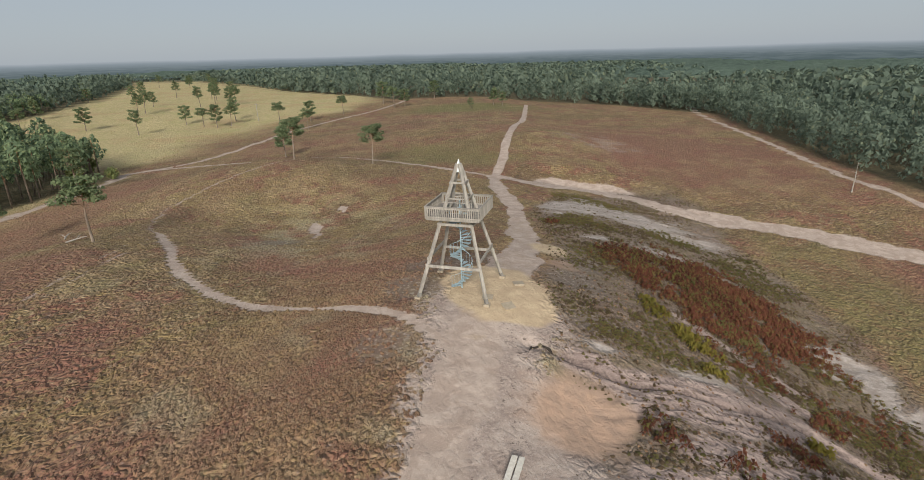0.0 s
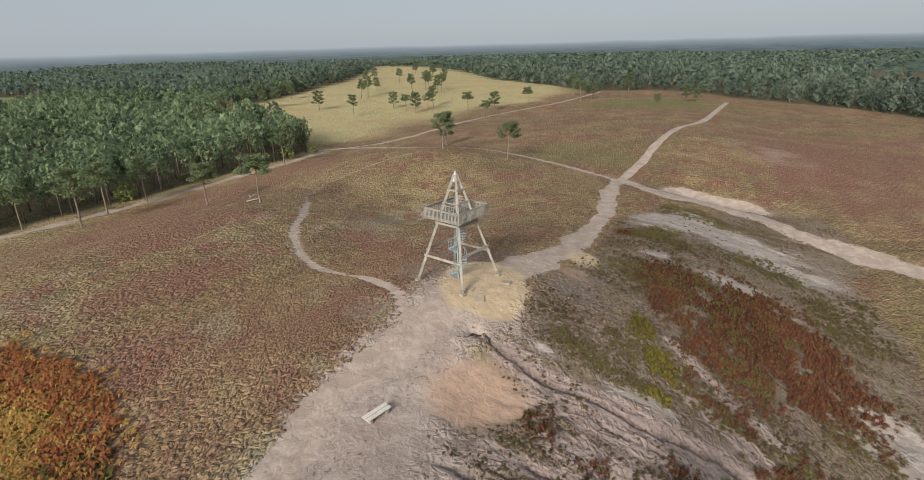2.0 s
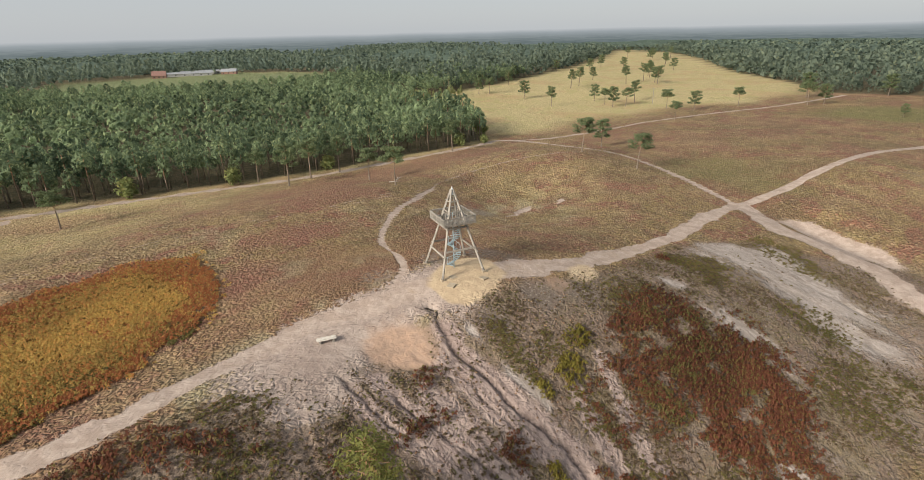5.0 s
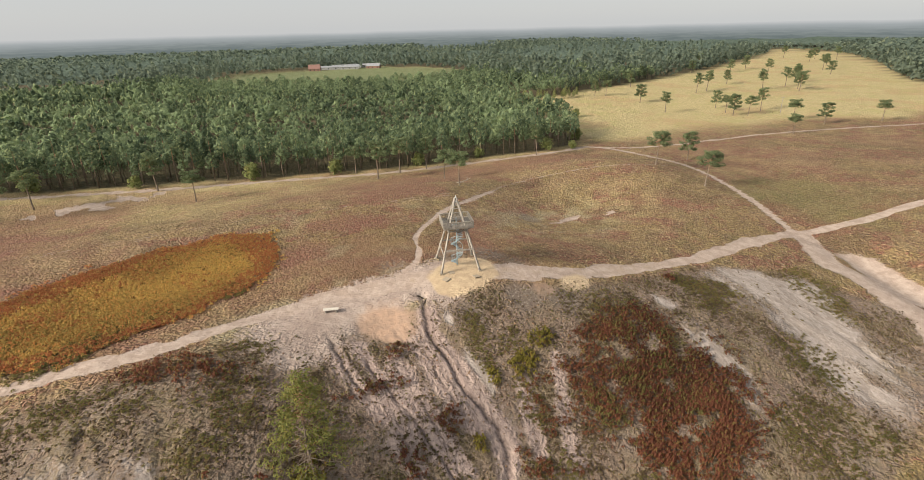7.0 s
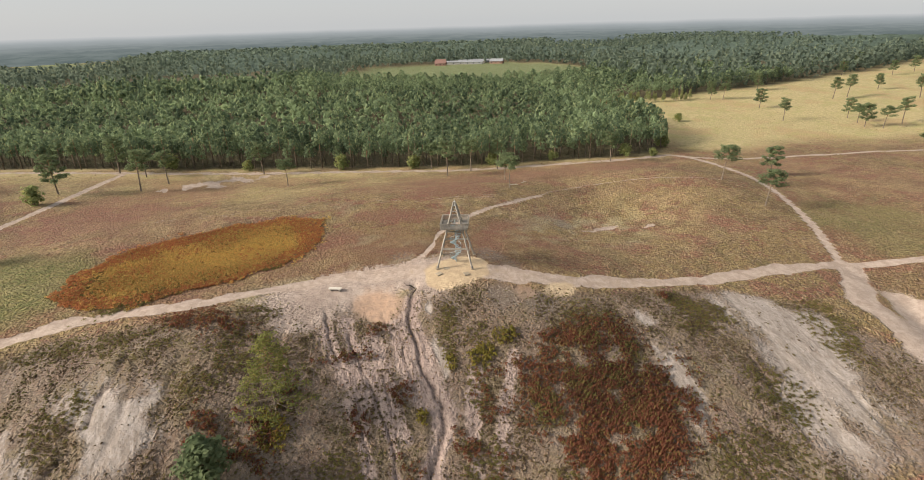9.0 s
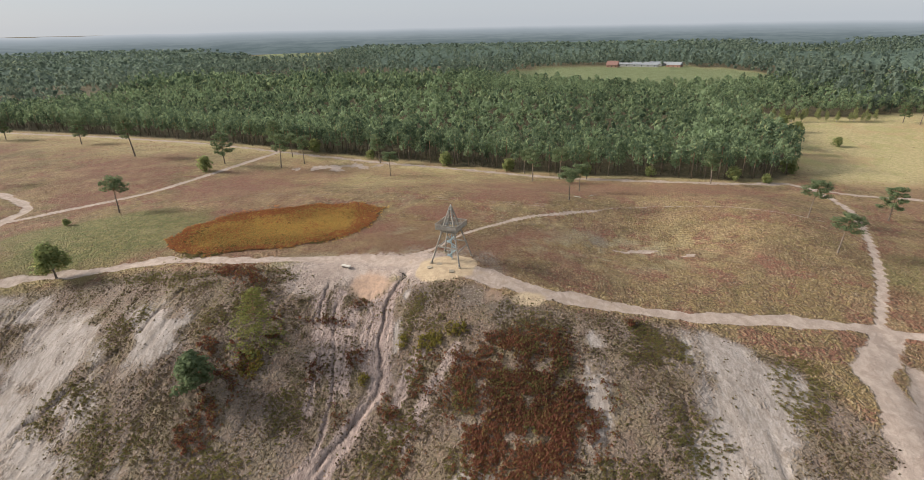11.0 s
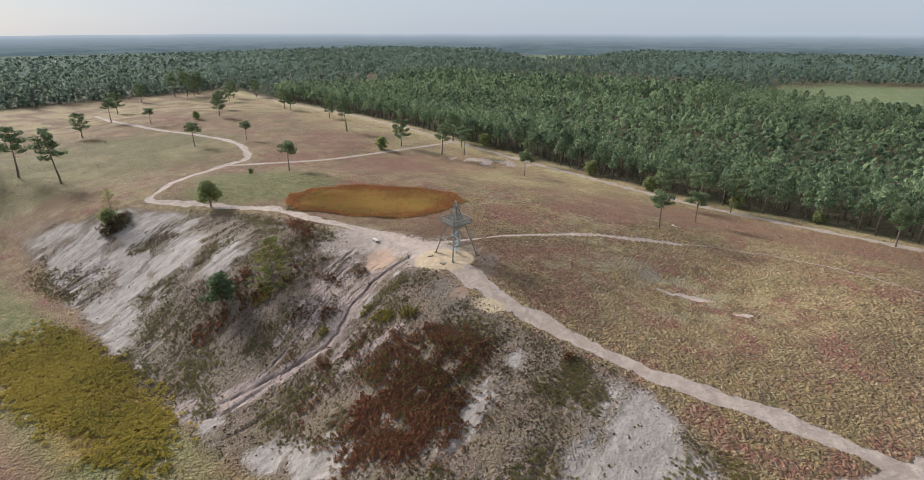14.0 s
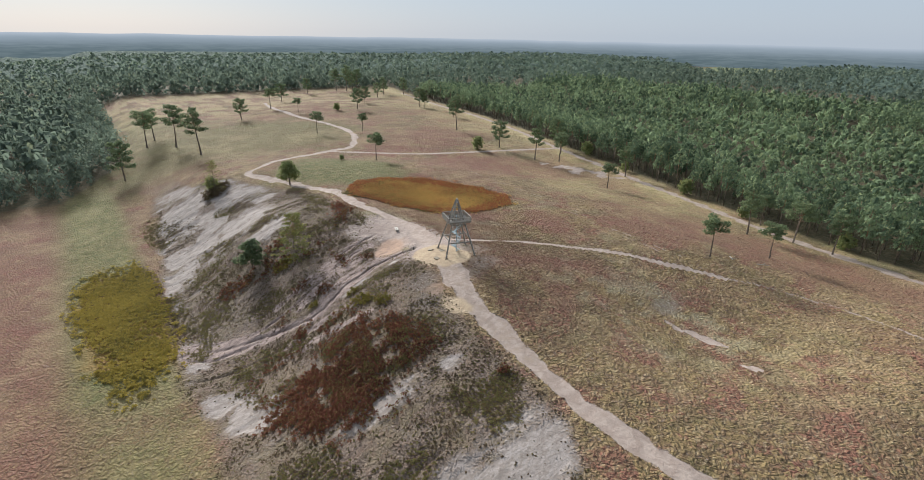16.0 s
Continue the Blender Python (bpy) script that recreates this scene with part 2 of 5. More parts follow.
    path = np.maximum(path, 0.95 * (1 - fade(0.5, 1.1, oval(x, y, 29, 76, 16, 5.0, -14) + ragged * 0.2)))
    humus = np.zeros(np.shape(x))
    for cx, cy, rx, ry in ((-4.5, 0.5, 4.5, 3.2), (-2, 6.5, 4, 3), (4, 9, 3, 3), (11.5, 5, 4, 3.5), (14, 11, 4, 4), (12, -3.5, 3, 2), (-27.5, 33, 4, 3), (-6, -9, 3, 3)):
        humus = np.maximum(humus, 1 - fade(0.4, 1.25, oval(x, y, cx, cy, rx, ry) + ragged * 0.3))
    pale = 0.85 * fade(0.46, 0.62, n8 * 0.4 + n3 * 0.6) * (1 - fade(0.5, 1.2, oval(x, y, -22, 34, 14, 22, 10) + (n8 - 0.5)))
    for cx, cy, rx, ry in ((-15, 17, 6, 5), (-34, 8, 8, 7), (-30, 20, 6, 8), (-12, -6, 5, 4), (-43, -20, 10, 6), (-6, 12, 5, 3), (-20, -15, 7, 5)):
        pale = np.maximum(pale, 0.5 * fade(0.45, 0.65, n8 * 0.3 + n3 * 0.7) * (1 - fade(0.4, 1.2, oval(x, y, cx, cy, rx, ry) + ragged * 0.3)))
    pale = np.maximum(pale, 0.9 * margin)
    cover = n8 * 0.7 + n3 * 0.5 + (n30 - 0.5) * 0.3
    bald = np.zeros(np.shape(x))
    for cx, cy, rx, ry, turn in ((34, -96, 15, 24, 12), (29, -72, 10, 13, 0), (38, -75, 10, 16, 0), (45, -72, 6, 20, 0), (48.5, -57, 3.2, 11, 0), (24, -48, 7, 7, 0), (11, -7.4, 5.5, 1.0, -4), (18, -7.2, 4, 0.8, 8), (52, -15, 3.5, 9, 0), (20, 26.4, 5.5, 2.0, 10), (27, 27.2, 5, 2.6, 0), (33, 26.4, 4.5, 2.2, -5), (24, 48.5, 10.5, 5.6, 12), (33, 50, 12, 6, -15), (31, 46, 8, 5, -10), (16, 50, 4, 4, 0), (40, 42, 6, 4, 0), (46, 8, 5, 7, 0), (50, 0, 3, 5, 0)):
        bald = np.maximum(bald, 1 - fade(0.2, 1.5, oval(x, y, cx, cy, rx, ry, turn) + (n8 - 0.5) * 1.2 + (fractal(x * 0.35, y, 2.2, 15) - 0.5) * 1.3))
    scrub = fade(0.52, 0.66, cover)
    white = slope * np.clip(bald * (1 - 0.6 * fade(0.6, 0.75, cover)) + 0.28 * (1 - scrub), 0, 1)
    path = np.maximum(path, 1 - fade(0.4, 0.9, oval(x, y, -24.5, 43.5, 1.6, 6.6, 14) + ragged * 1.0))
    path = np.maximum(path, 1 - fade(0.4, 0.9, oval(x, y, -21.5, 53, 0.9, 2.2, 20) + ragged * 1.0))
    path = np.maximum(path, 0.85 * (1 - fade(0.3, 0.7, oval(x, y, -104, -64, 7.5, 20, 12) + ragged * 1.3 + 0.25)))
    white = np.maximum(white, 0.5 * (1 - fade(0.4, 1.1, oval(x, y, 45, 120, 16, 22, 30) + ragged * 0.5)) * fade(0.45, 0.6, n8))
    glade = (np.interp(y, [90, 117, 141, 183, 220, 264, 330], [-86, -80, -74, -71, -60, -43, -31]) - x)
    straw = fade(8, 42, np.minimum(glade, y - 100) + (n30 - 0.5) * 40)
    straw = np.maximum(straw, 0.75 * (1 - fade(3, 26, np.abs(x + 10 - np.interp(y, WOOD_Y, WOOD_X)) + (n8 - 0.5) * 24)) * fade(-440, -120, y))
    lea = 0.7 * fade(0.3, 0.5, n30 * 0.5 + n8 * 0.5) * (1 - fade(-170, -125, y)) * fade(-60, -20, x + 0.35 * (y + 130))
    straw = np.maximum(straw, 0.5 * fade(0.4, 0.6, n8) * (1 - fade(-300, -225, y)))
    strip = x - np.interp(y, WOOD_Y, WOOD_X)
    straw = np.maximum(straw, 0.85 * fade(3, 7, strip) * (1 - 0.5 * fade(9, 20, strip + (n8 - 0.5) * 20) - 0.5 * fade(28, 56, strip + (n30 - 0.5) * 50)) * (1 - 0.75 * fade(-15, 30, y)) * (1 - fade(60, 100, y)) * (0.55 + 0.45 * fade(0.35, 0.55, n8)))
    straw = np.maximum(straw, 0.28 * fade(0.5, 0.72, n30 * 0.3 + n8 * 0.4 + n3 * 0.3))
    green = 1 - fade(0.6, 1.2, oval(x, y, -12, -88, 22, 26, 30) + (n8 - 0.5) * 0.6)
    green = np.maximum(green, lea)
    green = np.maximum(green, 0.5 * (1 - fade(0.3, 1.3, oval(x, y, -6, 102, 24, 20, 0) + (n8 - 0.5) * 0.8)))
    green = np.maximum(green, 0.9 * (1 - fade(0.6, 1.2, oval(x, y, 12, 262, 40, 34, 0) + (n8 - 0.5) * 0.8)))
    green = np.maximum(green, 0.7 * (1 - fade(0.6, 1.2, oval(x, y, -20, -190, 46, 50, 0) + (n8 - 0.5) * 0.8)))
    green = np.maximum(green, (0.5 + 0.5 * fade(0.4, 0.6, n30)) * fade(50, 56, x) * (1 - fade(66, 76, x)) * (1 - fade(20, 60, y)))
    straw = np.maximum(straw, 0.3 * fade(0.42, 0.6, n3) * (1 - fade(0.2, 1.2, oval(x, y, -27, 56, 17, 22, 0) + (n8 - 0.5) * 1.2)))
    fern = 1 - fade(0.8, 1.05, oval(x, y, -21.5, -47, 14.5, 23.5, 32) + ragged * 0.06)
    fern = np.maximum(fern, 0.95 * (1 - fade(0.3, 1.3, oval(x, y, 60, -42, 11, 34, 4) + (n8 - 0.5) * 0.9)) * fade(49, 54, x))
    ling = 0.55 * fade(0.48, 0.66, n30) + 0.15 * n8
    ling = np.maximum(ling, 0.85 * (1 - fade(0.5, 1.2, oval(x, y, -78, 66, 16, 40, -6) + (n8 - 0.5) * 0.9)))
    ling = np.maximum(ling, fade(64, 70, x + (n8 - 0.5) * 8) * (1 - fade(20, 60, y)) * fade(-190, -150, y))
    ling = np.maximum(ling, 1 - fade(0.7, 1.2, oval(x, y, 70, 112, 32, 46, 12) + (n8 - 0.5) * 0.3))
    ling = np.maximum(ling, 0.9 * (1 - fade(0.5, 1.2, oval(x, y, -66, -84, 28, 22, -20) + (n8 - 0.5) * 0.8)))
    for cx, cy, rx, ry, turn in ((-14, 11, 13, 3.2, -22), (-25, 22, 4, 8, 30), (-9, 22, 8, 4, 60), (-34, -8, 12, 5, 70), (-52, 10, 8, 16, 10), (-20, -20, 9, 6, 0), (-76, -132, 40, 20, 20), (-74, 20, 14, 34, -6), (-45, -118, 16, 10, 0), (-98, -62, 12, 26, 12)):
        ling = np.maximum(ling, 0.9 * (1 - fade(0.5, 1.25, oval(x, y, cx, cy, rx, ry, turn) + (n8 - 0.5) * 0.9)))
    pasture = 1 - fade(1.0, 1.1, np.minimum(np.minimum(oval(x, y, -478, 118, 132, 128, 12), oval(x, y, -880, -410, 200, 75, 25)), oval(x, y, -1000, 520, 160, 90, -30)))
    wood = fade(-1.5, 3, wooded(x, y) + (n8 - 0.5) * 3) * (1 - pasture)
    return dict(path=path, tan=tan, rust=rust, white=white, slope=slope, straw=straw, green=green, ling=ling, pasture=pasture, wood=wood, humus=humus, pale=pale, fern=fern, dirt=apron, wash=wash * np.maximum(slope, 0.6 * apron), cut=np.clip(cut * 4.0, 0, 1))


def ground(x, y):
    """The land with its gullies, ruts and humps: where things stand."""
    x, y = np.asarray(x, float), np.asarray(y, float)
    h = land(x, y)
    slope = on_slope(x, y)
    c = np.interp(y, CREST_Y, CREST_X)
    run = np.clip((x - c) / 12, 0, 1)
    lane = y + (grain(x, y, 9, 31) - 0.5) * 5 + 0.12 * (x - c)
    gully = np.clip(1 - np.abs(grain(lane, x * 0.16, 3.4, 33) - 0.5) * 10, 0, 1) * 0.35 * fade(0.35, 0.65, grain(x, y, 14, 37)) + (fractal(x, y, 3.0, 39) - 0.5) * 0.34
    h = h - slope * run * gully * 0.9
    hole = np.exp(-(((x - 5.2) / 0.9) ** 2 + ((y + 8.5) / 0.55) ** 2)) * 0.4
    rill = rills(x, y)
    bowl = np.exp(-(oval(x, y, 8.5, -15.5, 4.0, 5.5, -20)) ** 2) * 0.9
    h = h - hole - rill - bowl
    scarp = np.exp(-(oval(x, y, 30, 76, 15, 4.0, -14)) ** 2) * 1.6
    h = h - scarp + fade(0, 6, y - 80 + 0.25 * (x - 30)) * np.exp(-((x - 28) / 14) ** 2) * np.exp(-((y - 86) / 8) ** 2) * 1.2
    bare = np.clip(1 - along(x, y, CREST_PATH) / 3, 0, 1)
    h = h - 0.18 * bare + (fractal(x, y, 2.2, 41) - 0.5) * 0.22
    knoll = np.exp(-(np.hypot(x - 0.3, y) / 6.5) ** 4)
    h = h * (1 - knoll) - 0.02 * knoll
    return h


def ground_at(x, y):
    return float(ground(np.array([x]), np.array([y]))[0])


# ---- materials ----
def stuff(name, rough=0.85, metal=0.0):
    m = bpy.data.materials.new(name)
    m.use_nodes = True
    b = m.node_tree.nodes["Principled BSDF"]
    b.inputs["Roughness"].default_value, b.inputs["Metallic"].default_value = rough, metal
    b.inputs["Specular IOR Level"].default_value = 0.25
    return m, m.node_tree, b


def node(t, kind, **values):
    n = t.nodes.new(kind)
    for k, v in values.items():
        n.inputs[k].default_value = v
    return n


def mix(t, f, a, b, how="MIX"):
    n = t.nodes.new("ShaderNodeMix")
    n.data_type, n.blend_type = "RGBA", how
    for i, v in ((0, f), (6, a), (7, b)):
        if isinstance(v, (tuple, float, int)):
            n.inputs[i].default_value = (*v, 1) if isinstance(v, tuple) else v
        else:
            t.links.new(v, n.inputs[i])
    return n.outputs[2]


def ramp(t, v, a, b, low=0.0, high=1.0):
    n = t.nodes.new("ShaderNodeMapRange")
    n.interpolation_type = "SMOOTHSTEP"
    t.links.new(v, n.inputs[0])
    for i, k in enumerate((a, b, low, high)):
        n.inputs[i + 1].default_value = k
    return n.outputs[0]


def maths(t, how, a, b=0.0):
    n = t.nodes.new("ShaderNodeMath")
    n.operation = how
    for i, v in enumerate((a, b)):
        if isinstance(v, (float, int)):
            n.inputs[i].default_value = v
        else:
            t.links.new(v, n.inputs[i])
    return n.outputs[0]


def cloud(t, scale, detail=4.0, stretch=None, seat="Object", warp=0.0):
    c = t.nodes.new("ShaderNodeTexCoord").outputs[seat]
    if stretch:
        mp = t.nodes.new("ShaderNodeMapping")
        mp.inputs["Scale"].default_value = stretch
        t.links.new(c, mp.inputs[0])
        c = mp.outputs[0]
    n = node(t, "ShaderNodeTexNoise", Scale=scale, Detail=detail, Roughness=0.6, Distortion=warp)
    t.links.new(c, n.inputs["Vector"])
    return n.outputs["Fac"]


def bump(t, b, h, strength, distance):
    n = node(t, "ShaderNodeBump", Strength=strength, Distance=distance)
    t.links.new(h, n.inputs["Height"])
    t.links.new(n.outputs[0], b.inputs["Normal"])


def share(t, name):
    n = t.nodes.new("ShaderNodeAttribute")
    n.attribute_name = name
    return n.outputs["Fac"]


def island(t):
    return t.nodes.new("ShaderNodeNewGeometry").outputs["Random Per Island"]


def tussocks(t):
    """Uneven heather cushions, longer across the slope: mound height, a random share for each, and the gaps."""
    c = t.nodes.new("ShaderNodeTexCoord").outputs["Object"]
    n = node(t, "ShaderNodeTexNoise", Scale=0.8, Detail=3.0)
    t.links.new(c, n.inputs["Vector"])
    bend = t.nodes.new("ShaderNodeVectorMath")
    bend.operation = "MULTIPLY_ADD"
    t.links.new(n.outputs["Color"], bend.inputs[0])
    bend.inputs[1].default_value = (1.8, 1.8, 0.0)
    t.links.new(c, bend.inputs[2])
    size = t.nodes.new("ShaderNodeMapping")
    size.inputs["Scale"].default_value = (2.3, 1.5, 0.3)
    t.links.new(bend.outputs[0], size.inputs[0])
    v = node(t, "ShaderNodeTexVoronoi", Scale=1.0, Randomness=1.0)
    t.links.new(size.outputs[0], v.inputs["Vector"])
    one = t.nodes.new("ShaderNodeSeparateColor")
    t.links.new(v.outputs["Color"], one.inputs[0])
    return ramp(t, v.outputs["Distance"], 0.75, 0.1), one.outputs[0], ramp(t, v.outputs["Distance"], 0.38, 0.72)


def heath_tone(t, lot):
    """Brown, maroon, olive and golden drifts of heather, ten to thirty metres across."""
    mid, jitter = cloud(t, 0.7, 5), maths(t, "MULTIPLY", maths(t, "SUBTRACT", lot, 0.5), 0.1)
    drift = maths(t, "ADD", cloud(t, 0.075, 6, warp=0.9), jitter)
    shade = maths(t, "ADD", cloud(t, 0.06, 6, (0.8, 1.15, 0.5), warp=1.1), jitter)
    gold = maths(t, "ADD", cloud(t, 0.11, 6, (1.3, 0.75, 0.7), warp=0.7), jitter)
    c = mix(t, ramp(t, drift, 0.47, 0.54), (0.27, 0.195, 0.085), (0.235, 0.106, 0.07))
    c = mix(t, ramp(t, shade, 0.5, 0.57, 0.0, 0.75), c, (0.15, 0.122, 0.053))
    c = mix(t, ramp(t, gold, 0.53, 0.61, 0.0, 0.65), c, (0.35, 0.25, 0.13))
    c = mix(t, ramp(t, mid, 0.44, 0.62, 0.0, 0.6), c, (0.155, 0.09, 0.052))
    c = mix(t, ramp(t, cloud(t, 1.2, 5, (0.7, 1.35, 1.0), warp=0.5), 0.54, 0.63, 0.0, 0.6), c, (0.42, 0.33, 0.195))
    return mix(t, ramp(t, cloud(t, 1.7, 5, (0.8, 1.2, 1.0)), 0.53, 0.62, 0.0, 0.65), c, (0.09, 0.058, 0.036))


def ground_material():
    m, t, b = stuff("heath_ground", 0.95)
    fine, mid, wide, broad = cloud(t, 2.6, 6), cloud(t, 0.7, 5), cloud(t, 0.16, 4), cloud(t, 0.035, 3)
    mound, lot, gap = tussocks(t)
    patchy, tiny, grit = cloud(t, 0.09, 5, warp=0.8), cloud(t, 7.0, 4), cloud(t, 15.0, 3)
    heath = heath_tone(t, lot)
    heath = mix(t, ramp(t, tiny, 0.56, 0.7, 0.0, 0.5), heath, (0.36, 0.28, 0.165))
    heath = mix(t, ramp(t, fine, 0.58, 0.74, 0.0, 0.55), heath, (0.085, 0.052, 0.033))
    heath = mix(t, maths(t, "MULTIPLY", share(t, "ling"), ramp(t, fine, 0.35, 0.6, 0.4, 0.9)), heath, (0.225, 0.108, 0.075))
    heath = mix(t, maths(t, "MULTIPLY", share(t, "pale"), ramp(t, fine, 0.4, 0.6, 0.2, 1.0)), heath, (0.33, 0.3, 0.2))
    green = mix(t, ramp(t, mid, 0.4, 0.65), (0.14, 0.14, 0.05), (0.22, 0.19, 0.073))
    heath = mix(t, share(t, "green"), heath, green)
    straw = mix(t, ramp(t, mid, 0.4, 0.62), (0.5, 0.4, 0.215), (0.39, 0.335, 0.155))
    straw = mix(t, ramp(t, broad, 0.5, 0.62, 0.0, 0.55), straw, (0.43, 0.29, 0.15))
    straw = mix(t, ramp(t, patchy, 0.5, 0.62, 0.0, 0.5), straw, (0.36, 0.34, 0.13))
    straw = mix(t, ramp(t, fine, 0.55, 0.72, 0.0, 0.6), straw, (0.3, 0.235, 0.095))
    heath = mix(t, share(t, "straw"), heath, straw)
    # shade between the cushions, put into the colour of the gaps
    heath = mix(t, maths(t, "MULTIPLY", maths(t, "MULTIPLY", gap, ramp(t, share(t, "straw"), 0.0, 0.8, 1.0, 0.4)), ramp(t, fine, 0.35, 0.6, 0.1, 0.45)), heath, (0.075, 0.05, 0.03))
    litter = mix(t, ramp(t, mid, 0.4, 0.6), (0.085, 0.075, 0.04), (0.13, 0.1, 0.055))
    frond = mix(t, ramp(t, mid, 0.4, 0.62), (0.27, 0.165, 0.05), (0.2, 0.15, 0.05))
    heath = mix(t, ramp(t, maths(t, "ADD", share(t, "fern"), maths(t, "MULTIPLY", maths(t, "SUBTRACT", mid, 0.5), 0.8)), 0.25, 0.75), heath, frond)
    heath = mix(t, share(t, "wood"), heath, litter)
    grass = mix(t, ramp(t, wide, 0.35, 0.65), (0.15, 0.175, 0.075), (0.19, 0.21, 0.1))
    heath = mix(t, share(t, "pasture"), heath, grass)
    # the flank: dry moss and crusted litter, bare sand, washed-out earth
    crust = mix(t, ramp(t, fine, 0.38, 0.6), (0.22, 0.165, 0.125), (0.108, 0.08, 0.061))
    crust = mix(t, ramp(t, wide, 0.46, 0.6, 0.0, 0.55), crust, (0.15, 0.12, 0.064))
    crust = mix(t, ramp(t, mid, 0.5, 0.62, 0.0, 0.6), crust, (0.15, 0.095, 0.065))
    crust = mix(t, ramp(t, tiny, 0.55, 0.68, 0.0, 0.75), crust, (0.3, 0.245, 0.205))
    crust = mix(t, ramp(t, grit, 0.53, 0.63, 0.0, 0.6), crust, (0.075, 0.056, 0.042))
    heath = mix(t, maths(t, "MULTIPLY", share(t, "slope"), 0.9), heath, crust)
    lanes, veins = cloud(t, 0.9, 6, (0.4, 1.0, 0.3), warp=1.2), cloud(t, 1.9, 6, (0.22, 1.0, 0.25), warp=1.6)
    white = mix(t, ramp(t, lanes, 0.38, 0.62), (0.38, 0.33, 0.295), (0.27, 0.228, 0.197))
    white = mix(t, ramp(t, veins, 0.57, 0.7, 0.0, 0.5), white, (0.2, 0.155, 0.125))
    white = mix(t, ramp(t, tiny, 0.54, 0.64, 0.0, 0.55), white, (0.19, 0.155, 0.115))
    edge = ramp(t, maths(t, "ADD", share(t, "white"), maths(t, "ADD", maths(t, "MULTIPLY", maths(t, "SUBTRACT", mid, 0.5), 0.9), maths(t, "MULTIPLY", maths(t, "SUBTRACT", fine, 0.5), 1.7))), 0.12, 1.15)
    heath = mix(t, edge, heath, white)
    earth = mix(t, ramp(t, lanes, 0.4, 0.62), (0.36, 0.275, 0.235), (0.255, 0.19, 0.165))
    earth = mix(t, ramp(t, veins, 0.52, 0.62, 0.0, 0.8), earth, (0.14, 0.098, 0.085))
    earth = mix(t, ramp(t, grit, 0.53, 0.65, 0.0, 0.5), earth, (0.43, 0.35, 0.3))
    earth = mix(t, ramp(t, fine, 0.58, 0.72, 0.0, 0.7), earth, (0.13, 0.095, 0.07))
    heath = mix(t, ramp(t, maths(t, "ADD", share(t, "wash"), maths(t, "MULTIPLY", maths(t, "ADD", maths(t, "SUBTRACT", mid, 0.5), maths(t, "SUBTRACT", fine, 0.5)), 0.9)), 0.25, 0.75), heath, earth)
    soot = mix(t, ramp(t, fine, 0.5, 0.66), (0.12, 0.095, 0.078), (0.33, 0.28, 0.23))
    heath = mix(t, maths(t, "MULTIPLY", share(t, "humus"), 0.65), heath, soot)
    # trodden ground round the tower: mauve earth with dark crumbs and pale scuffs
    trod = mix(t, ramp(t, mid, 0.36, 0.62), (0.41, 0.33, 0.275), (0.29, 0.225, 0.188))
    trod = mix(t, ramp(t, wide, 0.45, 0.62, 0.0, 0.6), trod, (0.26, 0.195, 0.16))
    trod = mix(t, ramp(t, tiny, 0.52, 0.62, 0.0, 0.4), trod, (0.48, 0.41, 0.36))
    trod = mix(t, maths(t, "MULTIPLY", ramp(t, fine, 0.56, 0.66), ramp(t, cloud(t, 0.3, 3), 0.42, 0.6)), trod, (0.13, 0.097, 0.08))
    trod = mix(t, ramp(t, grit, 0.54, 0.66, 0.0, 0.6), trod, (0.16, 0.12, 0.1))
    heath = mix(t, ramp(t, maths(t, "ADD", share(t, "dirt"), maths(t, "MULTIPLY", maths(t, "ADD", maths(t, "SUBTRACT", fine, 0.5), maths(t, "SUBTRACT", mid, 0.5)), 1.3)), 0.2, 0.7), heath, trod)
    sand = mix(t, ramp(t, mid, 0.35, 0.65), (0.42, 0.335, 0.275), (0.32, 0.25, 0.205))
    sand = mix(t, ramp(t, cloud(t, 0.45, 4, warp=0.8), 0.48, 0.6, 0.0, 0.75), sand, (0.285, 0.215, 0.172))
    sand = mix(t, ramp(t, tiny, 0.57, 0.7, 0.0, 0.5), sand, (0.25, 0.19, 0.145))
    sand = mix(t, ramp(t, grit, 0.52, 0.64, 0.0, 0.45), sand, (0.5, 0.415, 0.35))
    way = ramp(t, maths(t, "ADD", share(t, "path"), maths(t, "MULTIPLY", maths(t, "ADD", maths(t, "SUBTRACT", fine, 0.5), maths(t, "SUBTRACT", mid, 0.5)), 0.75)), 0.28, 0.62)
    heath = mix(t, way, heath, sand)
    rust = mix(t, ramp(t, mid, 0.4, 0.6), (0.42, 0.28, 0.195), (0.34, 0.235, 0.17))
    heath = mix(t, ramp(t, maths(t, "ADD", share(t, "rust"), maths(t, "MULTIPLY", maths(t, "SUBTRACT", mid, 0.5), 0.6)), 0.3, 0.8), heath, rust)
    tan = mix(t, ramp(t, mid, 0.35, 0.65), (0.5, 0.385, 0.25), (0.4, 0.3, 0.195))
    tan = mix(t, ramp(t, fine, 0.56, 0.7, 0.0, 0.45), tan, (0.31, 0.225, 0.14))
    tan = mix(t, ramp(t, grit, 0.53, 0.65, 0.0, 0.5), tan, (0.27, 0.2, 0.13))
    heath = mix(t, ramp(t, maths(t, "ADD", share(t, "tan"), maths(t, "MULTIPLY", maths(t, "SUBTRACT", mid, 0.5), 0.5)), 0.3, 0.7), heath, tan)
